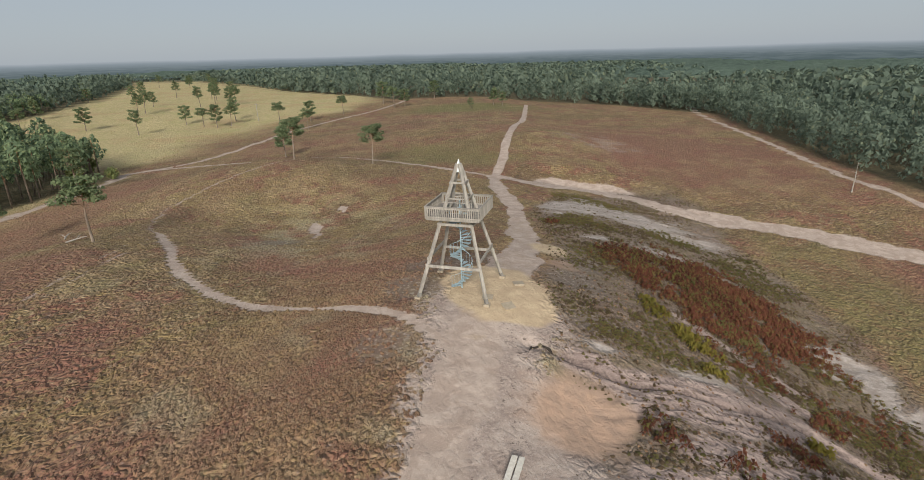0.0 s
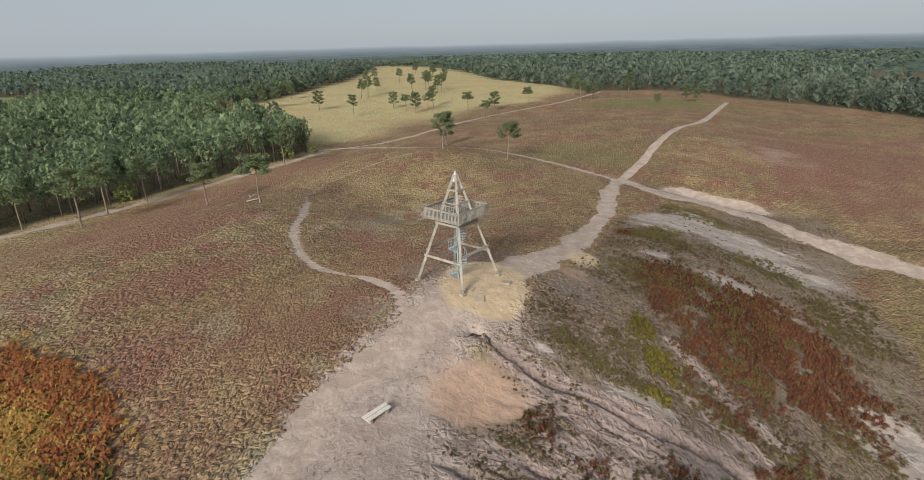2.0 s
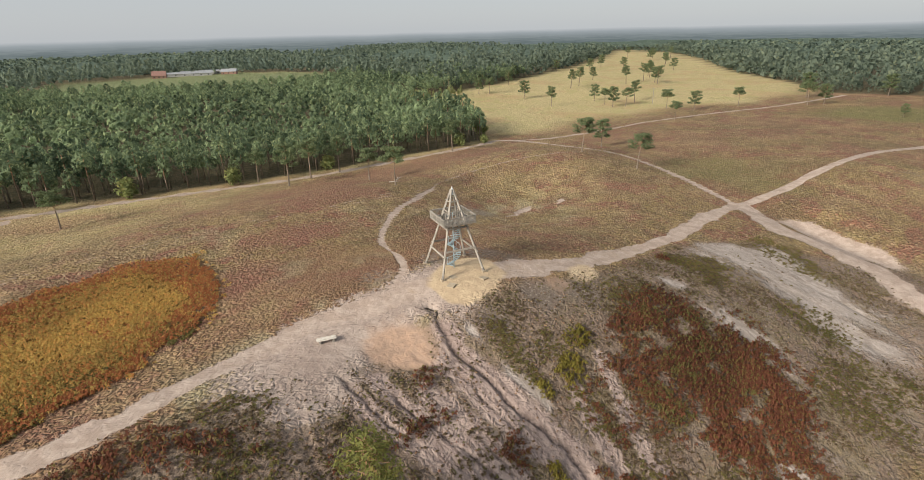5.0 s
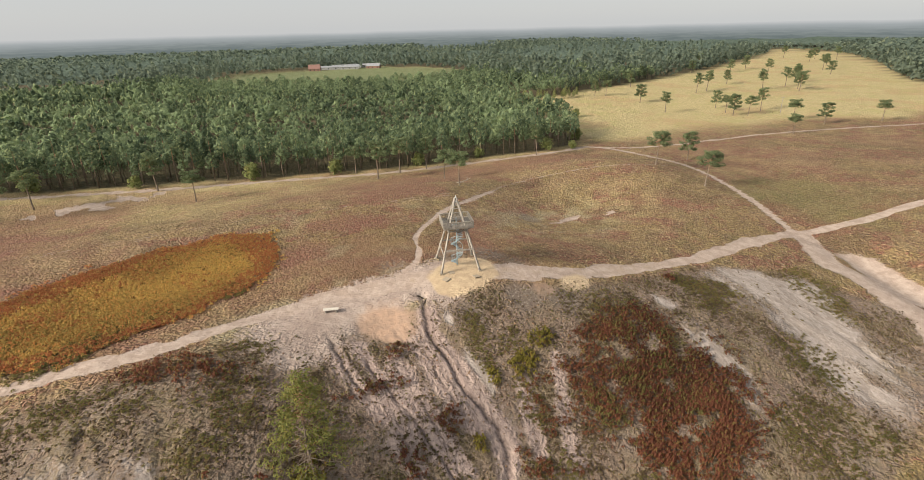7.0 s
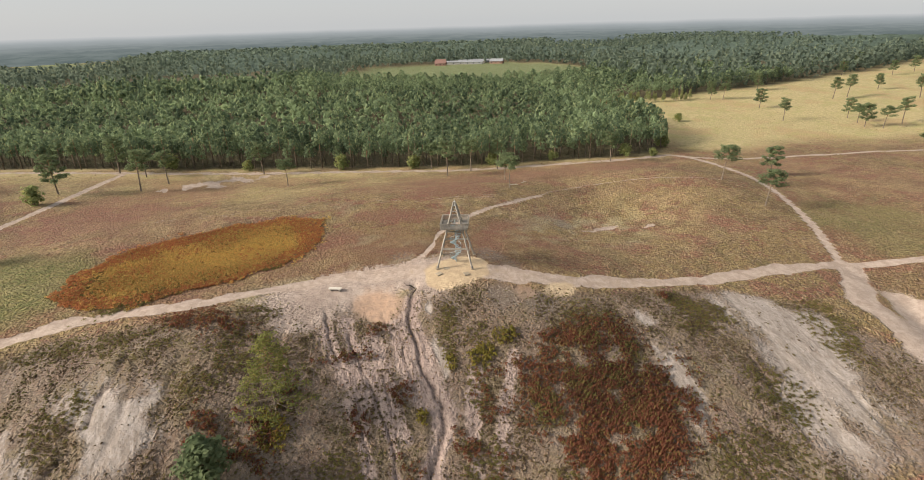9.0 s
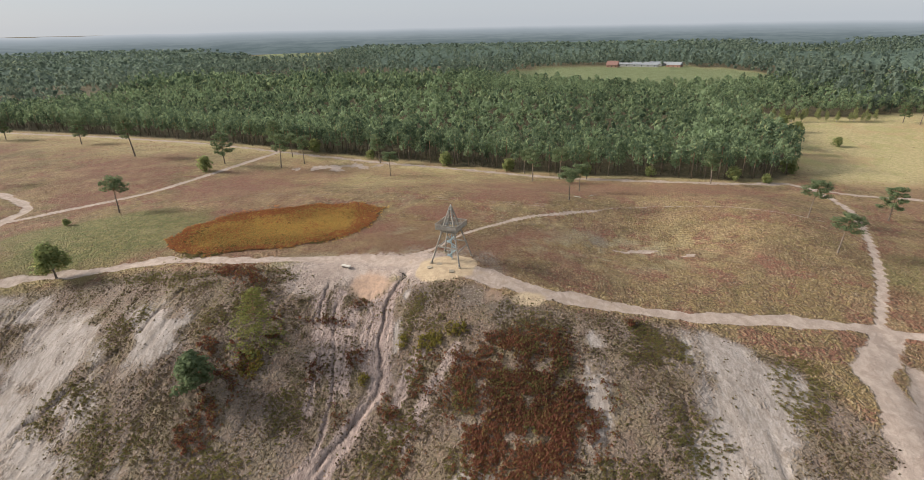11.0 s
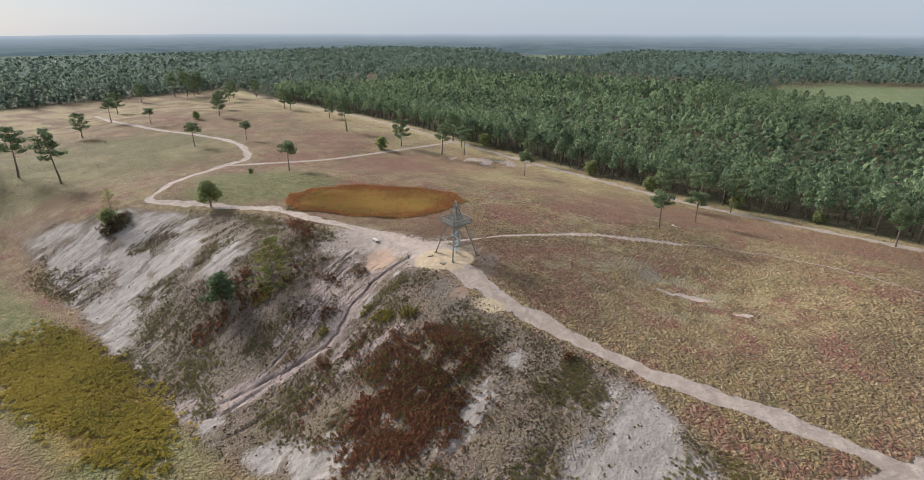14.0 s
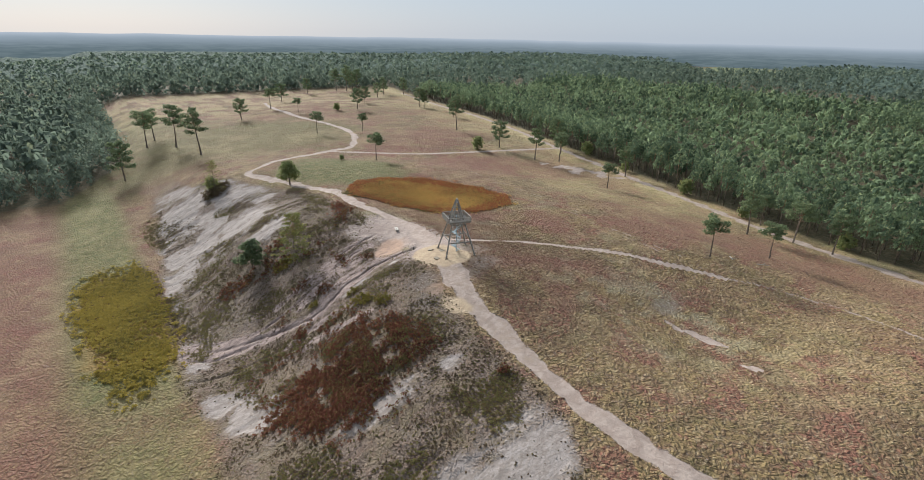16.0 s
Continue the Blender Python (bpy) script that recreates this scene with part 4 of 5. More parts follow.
patch("bracken", "dense patch of yellow and green turning bracken on the heath", FERN, [(-21.3, -46.5, 13.4, 22.0, 32)], 10.0, 0.75, 0.7, 0.08)
patch("bracken_edge", "orange-red dying bracken round the edge of the patch", ORANGE, [(-21.5, -47, 14.5, 23.5, 32)], 8.0, 0.75, 0.65, 0.1, rim=0.85)
patch("bracken_drift", "orange-red bracken drifts within the yellow patch", ORANGE, [(-28, -57, 8, 9, 32), (-34, -44, 4, 6, 20), (-22, -38, 7, 3, 20), (-16, -58, 5, 5, 0), (-31, -52, 6, 10, 32)], 2.2, 0.95, 0.52, 0.42)
patch("green_fringe", "dark green low growth along the edge of the bracken", OLIVE, [(-6, -50, 3.0, 13, 28), (-14, -33, 4, 2.4, -30), (-13, -65, 5, 2.5, 20)], 5.0, 0.9, 0.4, 0.2, "scrub")
patch("bracken_slope", "rust-red and brown bracken on the dune slope", RUSTY, [(27, 14, 7.5, 7, 20), (31, 16, 8, 8, 20), (36, 14, 7, 8, 0), (24, 20.5, 4, 3.5, 0), (33, 23, 5, 4, 0), (22.5, 9.5, 3.5, 3, 0), (27.5, 6.5, 4, 2.2, 0), (24.4, -13.9, 2.2, 2.0, 0), (27.3, -19.6, 2.4, 2.2, 0), (17.6, -21, 1.3, 4.0, 0), (31.5, -6.6, 2.8, 1.6, 0), (14.3, 33, 1.6, 1.2, 0), (8.4, -41, 2.8, 7, -20), (37, 20, 5, 5, 0), (13, -16, 1.4, 1.6, 0), (24.5, 3.8, 2.5, 1.6, 0), (40, 19, 4, 5, 0), (31, 14, 9, 9.5, 0)], 4.6, 0.78, 0.75, 0.36)
patch("bracken_drift", "thin rust-red bracken straying over the dune slope", RUSTY, [(27, 0, 5, 4, 0), (20, 16, 3, 4, 0), (36, 26, 4, 3, 0), (42, 10, 4, 7, 0), (30, 28, 3, 2, 0), (21, 22, 3, 2.5, 0), (39, -1, 5, 4, 0), (33, -14, 4, 2, 0)], 3.0, 0.7, 0.65, 0.47)
patch("green_growth", "olive green low growth among the rust-red bracken", OLIVE, [(28.3, 11.2, 2.6, 2.0, 0), (22.4, 15.6, 2.0, 1.8, 0), (31, 6, 3.2, 2.0, 20), (26, 21, 2.4, 1.6, 0), (34.5, 17, 2.4, 2.2, 0), (29, 17, 2.0, 1.4, 30)], 6.0, 0.7, 0.8, 0.3, "scrub")
patch("bracken_larch", "orange and rust bracken round a larch on the dune slope", RUSTY, [(28, -34, 5, 3.4, 35), (33, -35, 5, 3.2, 30), (38, -35.5, 4, 3.2, 0), (20, -30, 4, 2.2, 10), (26, -39.5, 3, 2.4, 0)], 3.6, 0.85, 0.7, 0.40)
patch("golden_scrub", "yellow-green low scrub on the dune slope", GOLD, [(21.6, -1.2, 2.0, 2.3, 10), (19.3, 3.2, 1.5, 2.0, 0), (21.4, -6.2, 1.2, 1.0, 0), (27.8, -11.6, 1.1, 0.9, 0), (27, -30.5, 3.0, 2.2, 0)], 7.0, 0.75, 0.85, 0.3, "scrub")
patch("yellow_bracken", "yellow and green bracken on the low ground below the dune", YELLOW, [(59, -44, 8, 28, 4), (63, -50, 7, 20, 0), (60, -22, 6, 12, 0), (56, -60, 5, 16, 0)], 3.0, 1.15, 0.5, 0.2)
patch("olive_scrub", "olive and brown heather scrub on the dune slope", OLIVE, [(12, -3.8, 2.2, 1.5, 0), (14, -4.4, 3, 1.2, 0), (18.3, -5.8, 4, 1.3, 5), (19.5, -1, 3.5, 2.4, 0), (25.8, -3, 3, 2, 0), (35.4, -4.5, 5, 3, 0), (42, -8, 4, 4, 0), (41.5, 5, 4, 5, 0), (20.5, 35, 5, 3.5, 0), (16, 35, 3, 3, 0), (21, 39, 4, 3.5, 0), (40, -50, 5, 7, 0), (43, -32, 4, 7, 0), (19, -41, 5, 4, 0), (14.5, -36, 4, 4, 0), (49.5, -42, 2.4, 10, 0), (17, 16, 3, 4, 0), (24, 58, 9, 4, -20)], 6.5, 0.55, 0.45, 0.38, "scrub")
patch("olive_scrub", "olive and brown heather scrub on the dune slope", OLIVE, [(46, 30, 6, 8, 0), (8, -62, 2.5, 9, 0), (22, -57, 4, 4, 0), (36, -60, 5, 5, 0), (28, -84, 3, 4, 0), (48, -25, 4, 9, 0), (6.5, -33, 2, 3.5, 0), (36, 40, 6, 5, 0), (11, -50, 3, 7, 0), (46, -95, 4, 14, 0), (44, -4, 3, 4, 0), (34, -23, 4, 4, 0), (13, 12, 1.6, 3, 0)], 6.5, 0.55, 0.45, 0.38, "scrub")
patch("brown_scrub", "dark brown heather scrub mixed into the dune slope bracken", BROWN, [(29, 14, 12, 11, 0), (20, -30, 8, 5, 0), (36, -40, 9, 8, 0), (25, -17, 6, 4, 0), (38, 0, 8, 8, 0), (9, -38, 4, 9, -15), (22, 36, 8, 6, 0), (13, -14, 3.0, 1.6, 20), (12, -2, 3, 3, 0), (30, -57, 9, 4, 0), (42, -88, 5, 12, 0)], 3.2, 0.55, 0.5, 0.44, "scrub")
patch("heather_mound", "tall brown heather and scrub round a thin larch on the dune slope", BROWN, [(26.5, -101.5, 4.4, 4.2, 0)], 6.0, 1.2, 1.0, 0.12, "scrub")


# crust over the washed-out hole and its rill, coloured near-black for the hole's shade
def hole_shade_rim():
    line = [(4.9, -9.7), (5.2, -9.0), (5.8, -8.45), (6.5, -8.7), (7.0, -9.2)]
    bm = bmesh.new()
    rows = []
    for k, (x, y) in enumerate(smooth_line(line, 3)):
        z = ground_at(x, y)
        w, h = rng.uniform(0.1, 0.45) * (1 - 0.04 * k), rng.uniform(0.04, 0.24) * (1 - 0.045 * k)
        rows.append([bm.verts.new((x + u * w * 0.3, y + u * w, z + d)) for u, d in ((-1, -0.35), (-0.7, h * 0.7), (0.1, h), (0.9, h * 0.5), (1.1, -0.35))])
    for r, q in zip(rows, rows[1:]):
        for i in range(4):
            bm.faces.new((r[i], r[i + 1], q[i + 1], q[i]))
    me = bpy.data.meshes.new("hole_shade_rim")
    bm.to_mesh(me)
    bm.free()
    me.materials.append(plain_material("hole_shade_crust", (0.022, 0.017, 0.013), (0.06, 0.047, 0.036), 3.0, 0.95))
    return tagged(new("hole_shade_rim", me), "ragged crust along a washed-out sand rill, near-black for painted shade", "bank")


hole_shade_rim()


# ---- the lookout tower ----
BASE, TOP, DECK = 3.1, 11.8, 7.28
tower = tagged(new("lookout_tower"), "weathered timber lookout tower with pyramid top on the sandy crest", "tower")
tower.matrix_world = pose(0.1, 0.0, 0.0, 0, 0, -17.5)


def leg_at(i, j, z):
    k = 1 - z / TOP
    return (i * BASE * k, j * BASE * k, z)


CORNERS = ((1, -1), (1, 1), (-1, 1), (-1, -1))
for i, j in CORNERS:
    leg = part("leg", beam(bmesh.new(), leg_at(i, j, 0.12), leg_at(i, j, TOP - 0.35), 0.25, 0.25, (i, -j, 0), 0.015), TIMBER, tower)
    part("footing", beam(bmesh.new(), (i * BASE, j * BASE, -0.35), (i * BASE, j * BASE, 0.16), 0.55, 0.55, (0, 1, 0), 0.03), CONCRETE, leg, "concrete footing")
    part("shoe_plate", beam(bmesh.new(), (i * BASE * 0.99, j * BASE * 0.99, 0.1), leg_at(i, j, 0.5), 0.285, 0.285, (i, -j, 0)), DECKING, leg, "dark steel shoe plate")
for n, (i, j) in enumerate(CORNERS):
    k, l = CORNERS[(n + 1) % 4]
    low = 3.5 if n % 2 == 0 else 2.9
    side = Vector((i + k, j + l, 0)).normalized() * 0.14
    for name, z, w, h in (("brace", low, 0.12, 0.26), ("brace", 6.45, 0.12, 0.24), ("brace", 9.9, 0.1, 0.16), ("brace", 8.6, 0.07, 0.12)):
        a, b = Vector(leg_at(i, j, z)) + side, Vector(leg_at(k, l, z)) + side
        d = (b - a).normalized() * 0.16
        part(name, beam(bmesh.new(), a - d, b + d, w, h, (0, 0, 1), 0.012), TIMBER, tower)
for z, s in ((7.08, -1), (7.08, 1)):
    part("joist", beam(bmesh.new(), (-2.3, s * 1.42, z), (2.3, s * 1.42, z), 0.14, 0.22, (0, 0, 1), 0.01), TIMBER, tower)
    part("joist", beam(bmesh.new(), (s * 2.27, -2.3, z + 0.02), (s * 2.27, 2.3, z + 0.02), 0.1, 0.2, (0, 0, 1), 0.01), TIMBER, tower)
    part("joist", beam(bmesh.new(), (-2.2, s * 2.27, z + 0.02), (2.2, s * 2.27, z + 0.02), 0.1, 0.2, (0, 0, 1), 0.01), TIMBER, tower)
HALF = 2.36
for n in range(31):
    y = -HALF + 0.075 + n * (2 * HALF - 0.15) / 30
    for a, b in (((-HALF, HALF),) if abs(y) > 1.05 else ((-HALF, -1.05), (1.05, HALF))):
        part("deck_plank", beam(bmesh.new(), (a, y, DECK - 0.03), (b, y, DECK - 0.03), 0.14, 0.045), DECKING, tower)
for s in (-1, 1):
    for turned in (0, 1):
        q = (lambda u, z: (s * HALF, u, z)) if turned else (lambda u, z: (u, s * HALF, z))
        rail = part("railing", beam(bmesh.new(), q(-HALF - 0.05, DECK + 0.92), q(HALF + 0.05, DECK + 0.92), 0.15, 0.05, (0, 0, 1), 0.008), TIMBER, tower)
        for z in (DECK + 0.8, DECK + 0.02):
            part("rail_board", beam(bmesh.new(), q(-HALF, z), q(HALF, z), 0.05, 0.12), TIMBER, rail)
        for k in range(26):
            u = -HALF + 0.08 + k * (2 * HALF - 0.16) / 25
            o = Vector((s * 0.045, 0, 0)) if turned else Vector((0, s * 0.045, 0))
            part("picket", beam(bmesh.new(), Vector(q(u, DECK - 0.17)) + o, Vector(q(u, DECK + 0.88 + 0.03 * ((k * 7) % 3 - 1) * 0.4)) + o, 0.078 if not turned else 0.028, 0.028 if not turned else 0.078, (0, 1, 0)), TIMBER, rail)
    for t2 in (-1, 1):
        part("corner_post", beam(bmesh.new(), (s * (HALF - 0.09), t2 * (HALF - 0.09), DECK - 0.1), (s * (HALF - 0.09), t2 * (HALF - 0.09), DECK + 0.9), 0.11, 0.11, (0, 1, 0)), TIMBER, tower)
for s in (-1, 1):
    for turned in (0, 1):
        q = (lambda u, z: (s * 1.05, u, z)) if turned else (lambda u, z: (u, s * 1.05, z))
        part("stairwell_rail", beam(bmesh.new(), q(-1.05, DECK + 1.0), q(1.05 if not (turned and s > 0) else 0.1, DECK + 1.0), 0.06, 0.08), TIMBER, tower)
        for k in range(5):
            if not (turned and s > 0 and k > 2):
                u = -1.05 + k * 0.525
                part("stairwell_post", beam(bmesh.new(), q(u, DECK), q(u, DECK + 1.0), 0.06, 0.06, (0, 1, 0)), TIMBER, tower)
bm = bmesh.new()
bmesh.ops.create_cone(bm, segments=4, radius1=0.42, radius2=0.02, depth=1.1, cap_ends=True, matrix=pose(0, 0, TOP - 0.5, 0, 0, 45))
part("cap", bm, ZINC, tower, "pale metal pyramid cap")

# spiral stair of galvanised steel
stair = new("spiral_stair")
stair.parent = tower
tagged(stair, "pale blue-grey galvanised steel spiral stair")
bm = tube(bmesh.new(), [(0, 0, -0.05), (0, 0, DECK + 1.0)], [0.075, 0.075], 10)
part("column", bm, STEEL, stair)
STEPS, TWIST = 36, 24.0
rim = []
for k in range(STEPS):
    a = radians(200 + k * TWIST)
    z = DECK * (k + 1) / STEPS - 0.02
    bm = bmesh.new()
    w = radians(TWIST * 0.54)
    vs = []
    for dz in (0, -0.04):
        for r, b in ((0.07, -0.5), (0.98, -w), (0.98, w), (0.07, 0.5)):
            vs.append(bm.verts.new((r * math.cos(a + b), r * math.sin(a + b), z + dz)))
    for q in ((0, 1, 2, 3), (7, 6, 5, 4), (0, 4, 5, 1), (1, 5, 6, 2), (2, 6, 7, 3), (3, 7, 4, 0)):
        bm.faces.new([vs[i] for i in q])
    part("tread", bm, STEEL, stair)
    for h in (0.0,):
        b = a + radians(TWIST) * h
        zz = z + DECK / STEPS * h
        part("baluster", beam(bmesh.new(), (0.99 * math.cos(b), 0.99 * math.sin(b), z - 0.03), (0.99 * math.cos(b), 0.99 * math.sin(b), zz + 0.95), 0.02, 0.02, (0, 1, 0)), STEEL, stair)
    rim.append((0.99 * math.cos(a), 0.99 * math.sin(a), z + 0.96))
part("handrail", tube(bmesh.new(), rim, [0.03] * len(rim), 6), STEEL, stair)

# ---- slabs, block and bench near the tower ----
for x, y, w, h, turn, tilt in ((3.95, -3.95, 1.0, 0.16, 20, 8), (5.35, 0.6, 1.0, 0.15, 5, -6), (2.3, -2.2, 1.0, 0.05, -10, 0)):
    z = ground_at(x, y)
    slab = tagged(new("stone_slab"), "square weathered concrete slab lying on the sand", "slab", "slabs by the tower")
    slab.matrix_world = pose(x, y, z, tilt, 0, turn)
    part("plinth", beam(bmesh.new(), (0, 0, -0.3), (0, 0, h - 0.03), w * 0.9, w * 0.9, (0, 1, 0), 0.04), CONCRETE, slab)
    part("top_plate", beam(bmesh.new(), (0, 0, h - 0.05), (0, 0, h), w, w, (0, 1, 0), 0.012), CONCRETE, slab)


def bench(x, y, turn):
    z = ground_at(x, y)
    b = tagged(new("bench"), "low bench of two pale split timbers on the sand", "bench")
    b.matrix_world = pose(x, y, z, 0, 0, turn)
    part("seat_board", beam(bmesh.new(), (-1.1, -0.21, 0.42), (1.1, -0.21, 0.42), 0.34, 0.1, (0, 0, 1), 0.02), PALE_WOOD, b)
    part("seat_board", beam(bmesh.new(), (-1.1, 0.21, 0.42), (1.1, 0.21, 0.42), 0.34, 0.1, (0, 0, 1), 0.02), PALE_WOOD, b)
    for u in (-0.75, 0.75):
        part("support", beam(bmesh.new(), (u, 0, -0.2), (u, 0, 0.37), 0.24, 0.62, (0, 1, 0), 0.02), TIMBER, b)
    return b


bench(2.4, -21.7, 70)


# ---- trees ----
def trunk_of(gen, height, girth, lean, limbs, first, reach, rise, sides=7, taper=0.45):
    """A bent trunk with limbs; gives the bmesh and the places where the limbs end."""
    bm = bmesh.new()
    line, x, y = [], 0.0, 0.0
    dx, dy = lean
    steps = 7
    for k in range(steps + 1):
        u = k / steps
        line.append((dx * u ** 1.3 * height + math.sin(u * 5 + dx * 9) * 0.12 * height / 10, dy * u ** 1.3 * height + math.cos(u * 4) * 0.08 * height / 10, u * height - 0.25 * (k == 0)))
    tube(bm, line, [girth * (1.25 if k == 0 else 1 - 0.78 * k / steps) for k in range(steps + 1)], sides)
    ends = [line[-1]]
    for k in range(limbs):
        u = first + (1 - first) * (k + gen.uniform(0, 0.8)) / limbs
        i = min(int(u * steps), steps - 1)
        a, w = Vector(line[i]), u * steps - i
        a = a.lerp(Vector(line[i + 1]), min(w, 1))
        t = k * 2.4 + gen.uniform(-0.5, 0.5)
        l = reach * gen.uniform(0.6, 1.15) * (1 - taper * (u - first) / (1 - first))
        b = a + Vector((math.cos(t) * l, math.sin(t) * l, rise * l * gen.uniform(0.6, 1.4)))
        c = a.lerp(b, 0.5) + Vector((0, 0, -0.08 * l))
        tube(bm, [a, c, b], [girth * 0.34, girth * 0.24, girth * 0.1], 5)
        ends.append(tuple(b))
        ends.append(tuple(a.lerp(b, 0.62)))
    return bm, ends


def crown_of(gen, ends, count, pad, size, long=1.35, depth=0.5):
    """Leaf sprays in pads round the limbs' ends."""
    pick = np.array(ends)[gen.integers(0, len(ends), count)]
    d = gen.normal(size=(count, 3))
    d /= np.linalg.norm(d, axis=1)[:, None]
    r = gen.uniform(0.35, 1.0, count)[:, None] ** 0.6
    return sprays(pick + d * r * np.array([pad, pad, pad * depth]), size, gen, d * 0.75 + np.array([0, 0, 0.75]), long)


def tree(name, label, category, gen, leaf, height, girth, lean, limbs, first, reach, rise, count, pad, size, depth=0.5, group="", bark=BARK, taper=0.45, long=1.7):
    bm, ends = trunk_of(gen, height, girth, lean, limbs, first, reach, rise, 7, taper)
    t = tagged(new(name), label, category, group)
    part("trunk", bm, bark, t)
    v, f = crown_of(gen, ends, count, pad, size, long, depth)
    crown = new("crown", mesh_of("crown", v, f, leaf))
    crown.parent = t
    return t


def spot(x, y, turn=0.0, scale=1.0, sink=0.0):
    return pose(x, y, ground_at(x, y) - sink, 0, 0, turn) @ Matrix.Scale(scale, 4)


gen = np.random.default_rng(21)
PINE_LABEL = "solitary Scots pine with bare trunk and flat dark crown"
pines = [
    tree("pine_tree", PINE_LABEL, "tree", gen, PINE, 9.5, 0.2, (0.13, 0.03), 11, 0.55, 3.2, 0.35, 1900, 1.15, 0.27, 0.5, "pines on the heath"),
    tree("pine_tree", PINE_LABEL, "tree", gen, PINE, 8.5, 0.19, (-0.02, 0.04), 10, 0.6, 2.8, 0.3, 1700, 1.1, 0.27, 0.55, "pines on the heath"),
    tree("pine_tree", PINE_LABEL, "tree", gen, PINE, 10.5, 0.22, (0.05, -0.06), 13, 0.5, 2.8, 0.25, 1700, 1.05, 0.28, 0.55, "pines on the heath"),
    tree("pine_tree", "tall Scots pine with full rounded dark crown on the grassland", "tree", gen, PINE, 9.5, 0.2, (0.03, 0.03), 16, 0.3, 3.2, 0.3, 1700, 1.0, 0.34, 0.55, "pines on the heath"),
]
# x, y, kind, turn, size
NEAR_PINES = [(-20, 84.2, 0, 45, 0.95), (-39.5, 86.5, 0, 60, 1.0), (-49.5, 112.5, 3, 120, 0.95), (-51.5, 27.3, 1, 200, 1.06), (-70.5, 32.0, 1, 250, 1.0), (-92, -36, 1, 80, 1.0), (-108, -76, 0, 200, 1.1), (-119, -86, 1, 30, 1.1), (-115, -46, 2, 0, 1.05), (-89, 17, 2, 60, 1.1), (-95, 27, 0, 140, 1.15), (-95, 37, 2, 220, 1.0), (-103, 14, 1, 330, 1.05), (-88, 78, 2, 15, 1.0)]
SOUTH_PINES = [(-31.5, -99, 1, 60, 0.95), (-104, -148, 2, 20, 1.25), (-37, -174, 1, 90, 0.95), (-58, -166, 1, 30, 0.8), (-99, -82, 2, 150, 1.0), (-98, -105, 3, 10, 1.0), (-48, -285, 1, 0, 1.2), (-95, -251, 3, 70, 1.1), (-56, -254, 1, 300, 0.8), (-127, -97, 3, 33, 1.1), (-160, -400, 3, 12, 1.4), (-152, -396, 2, 140, 1.5), (-166, -404, 2, 260, 1.4), (-145, -402, 2, 10, 1.45), (-170, -357, 3, 99, 1.2), (-112, -390, 3, 66, 1.1), (19, -163, 2, 44, 1.4), (25, -186, 2, 190, 1.4), (35, -205, 0, 100, 1.4)]
SOUTH_PINES += [(48, -168, 3, 0, 1.3), (30, -215, 2, 0, 1.1), (-150, -262, 3, 30, 1.1), (-141, -205, 3, 80, 1.0), (-70, -330, 3, 30, 1.1), (-20, -250, 3, 50, 1.0), (-154, -337, 3, 9, 1.0), (-186, -349, 3, 99, 1.2), (-151, -257, 3, 120, 0.9), (-118, -287, 3, 40, 1.0), (-174, -440, 2, 77, 1.5)]
FIELD_PINES = [(-177, 219, 3, 60, 1.3), (-145, 206, 2, 0, 1.2), (-183, 276, 2, 70, 1.35), (-186, 290, 2, 130, 1.4), (-138, 239, 3, 220, 1.15), (-126, 232, 1, 140, 1.2), (-117, 226, 3, 300, 1.3), (-112, 231, 0, 10, 1.2), (-115, 246, 2, 210, 1.3), (-87, 230, 1, 30, 1.3), (-63, 192, 1, 140, 1.1), (-71, 228, 3, 90, 1.15), (-59, 252, 1, 40, 1.25), (-33, 273, 0, 200, 1.4), (-28, 281, 3, 20, 1.2), (-167, 322, 2, 300, 1.4), (-169, 350, 2, 10, 1.4), (-147, 331, 0, 80, 1.5), (-320, 398, 3, 60, 1.4)]
FIELD_PINES += [(-155, 342, 3, 25, 1.3), (24, 267, 3, 135, 1.1), (29, 268, 3, 195, 0.9), (10, 250, 3, 255, 0.65), (-44, 308, 3, 20, 1.6), (-12, 340, 3, 80, 1.4), (-180, 380, 3, 120, 1.4), (-230, 420, 2, 50, 1.4), (-280, 460, 3, 200, 1.5), (-212, 213, 3, 12, 1.25), (-208, 219, 0, 81, 1.2), (-234, 266, 3, 9, 1.3), (-269, 312, 3, 9, 1.3), (-343, 470, 3, 50, 1.5), (-351, 628, 2, 50, 1.5), (-298, 593, 3, 100, 1.4), (-296, 640, 2, 10, 1.5), (-285, 391, 3, 60, 1.3), (-269, 424, 3, 200, 1.3)]
FIELD_PINES += [(-230, 500, 2, 0, 1.4), (-200, 460, 3, 90, 1.3), (-250, 540, 3, 10, 1.4), (-318, 636, 3, 77, 1.5), (-205, 335, 3, 15, 1.2), (-190, 395, 2, 99, 1.3)]
stand = NEAR_PINES + [(x, y, kind, turn, size * 1.22) for x, y, kind, turn, size in SOUTH_PINES] + [(x, y, kind, turn, size * 0.86) for x, y, kind, turn, size in FIELD_PINES]
for n, (x, y, kind, turn, size) in enumerate(stand):
    first = next(i for i, q in enumerate(stand) if q[2] == kind)
    if n == first:
        pines[kind].matrix_world = spot(x, y, turn, size)
    else:
        copy_thing(pines[kind], spot(x, y, turn, size)).scale = (size, size, size)

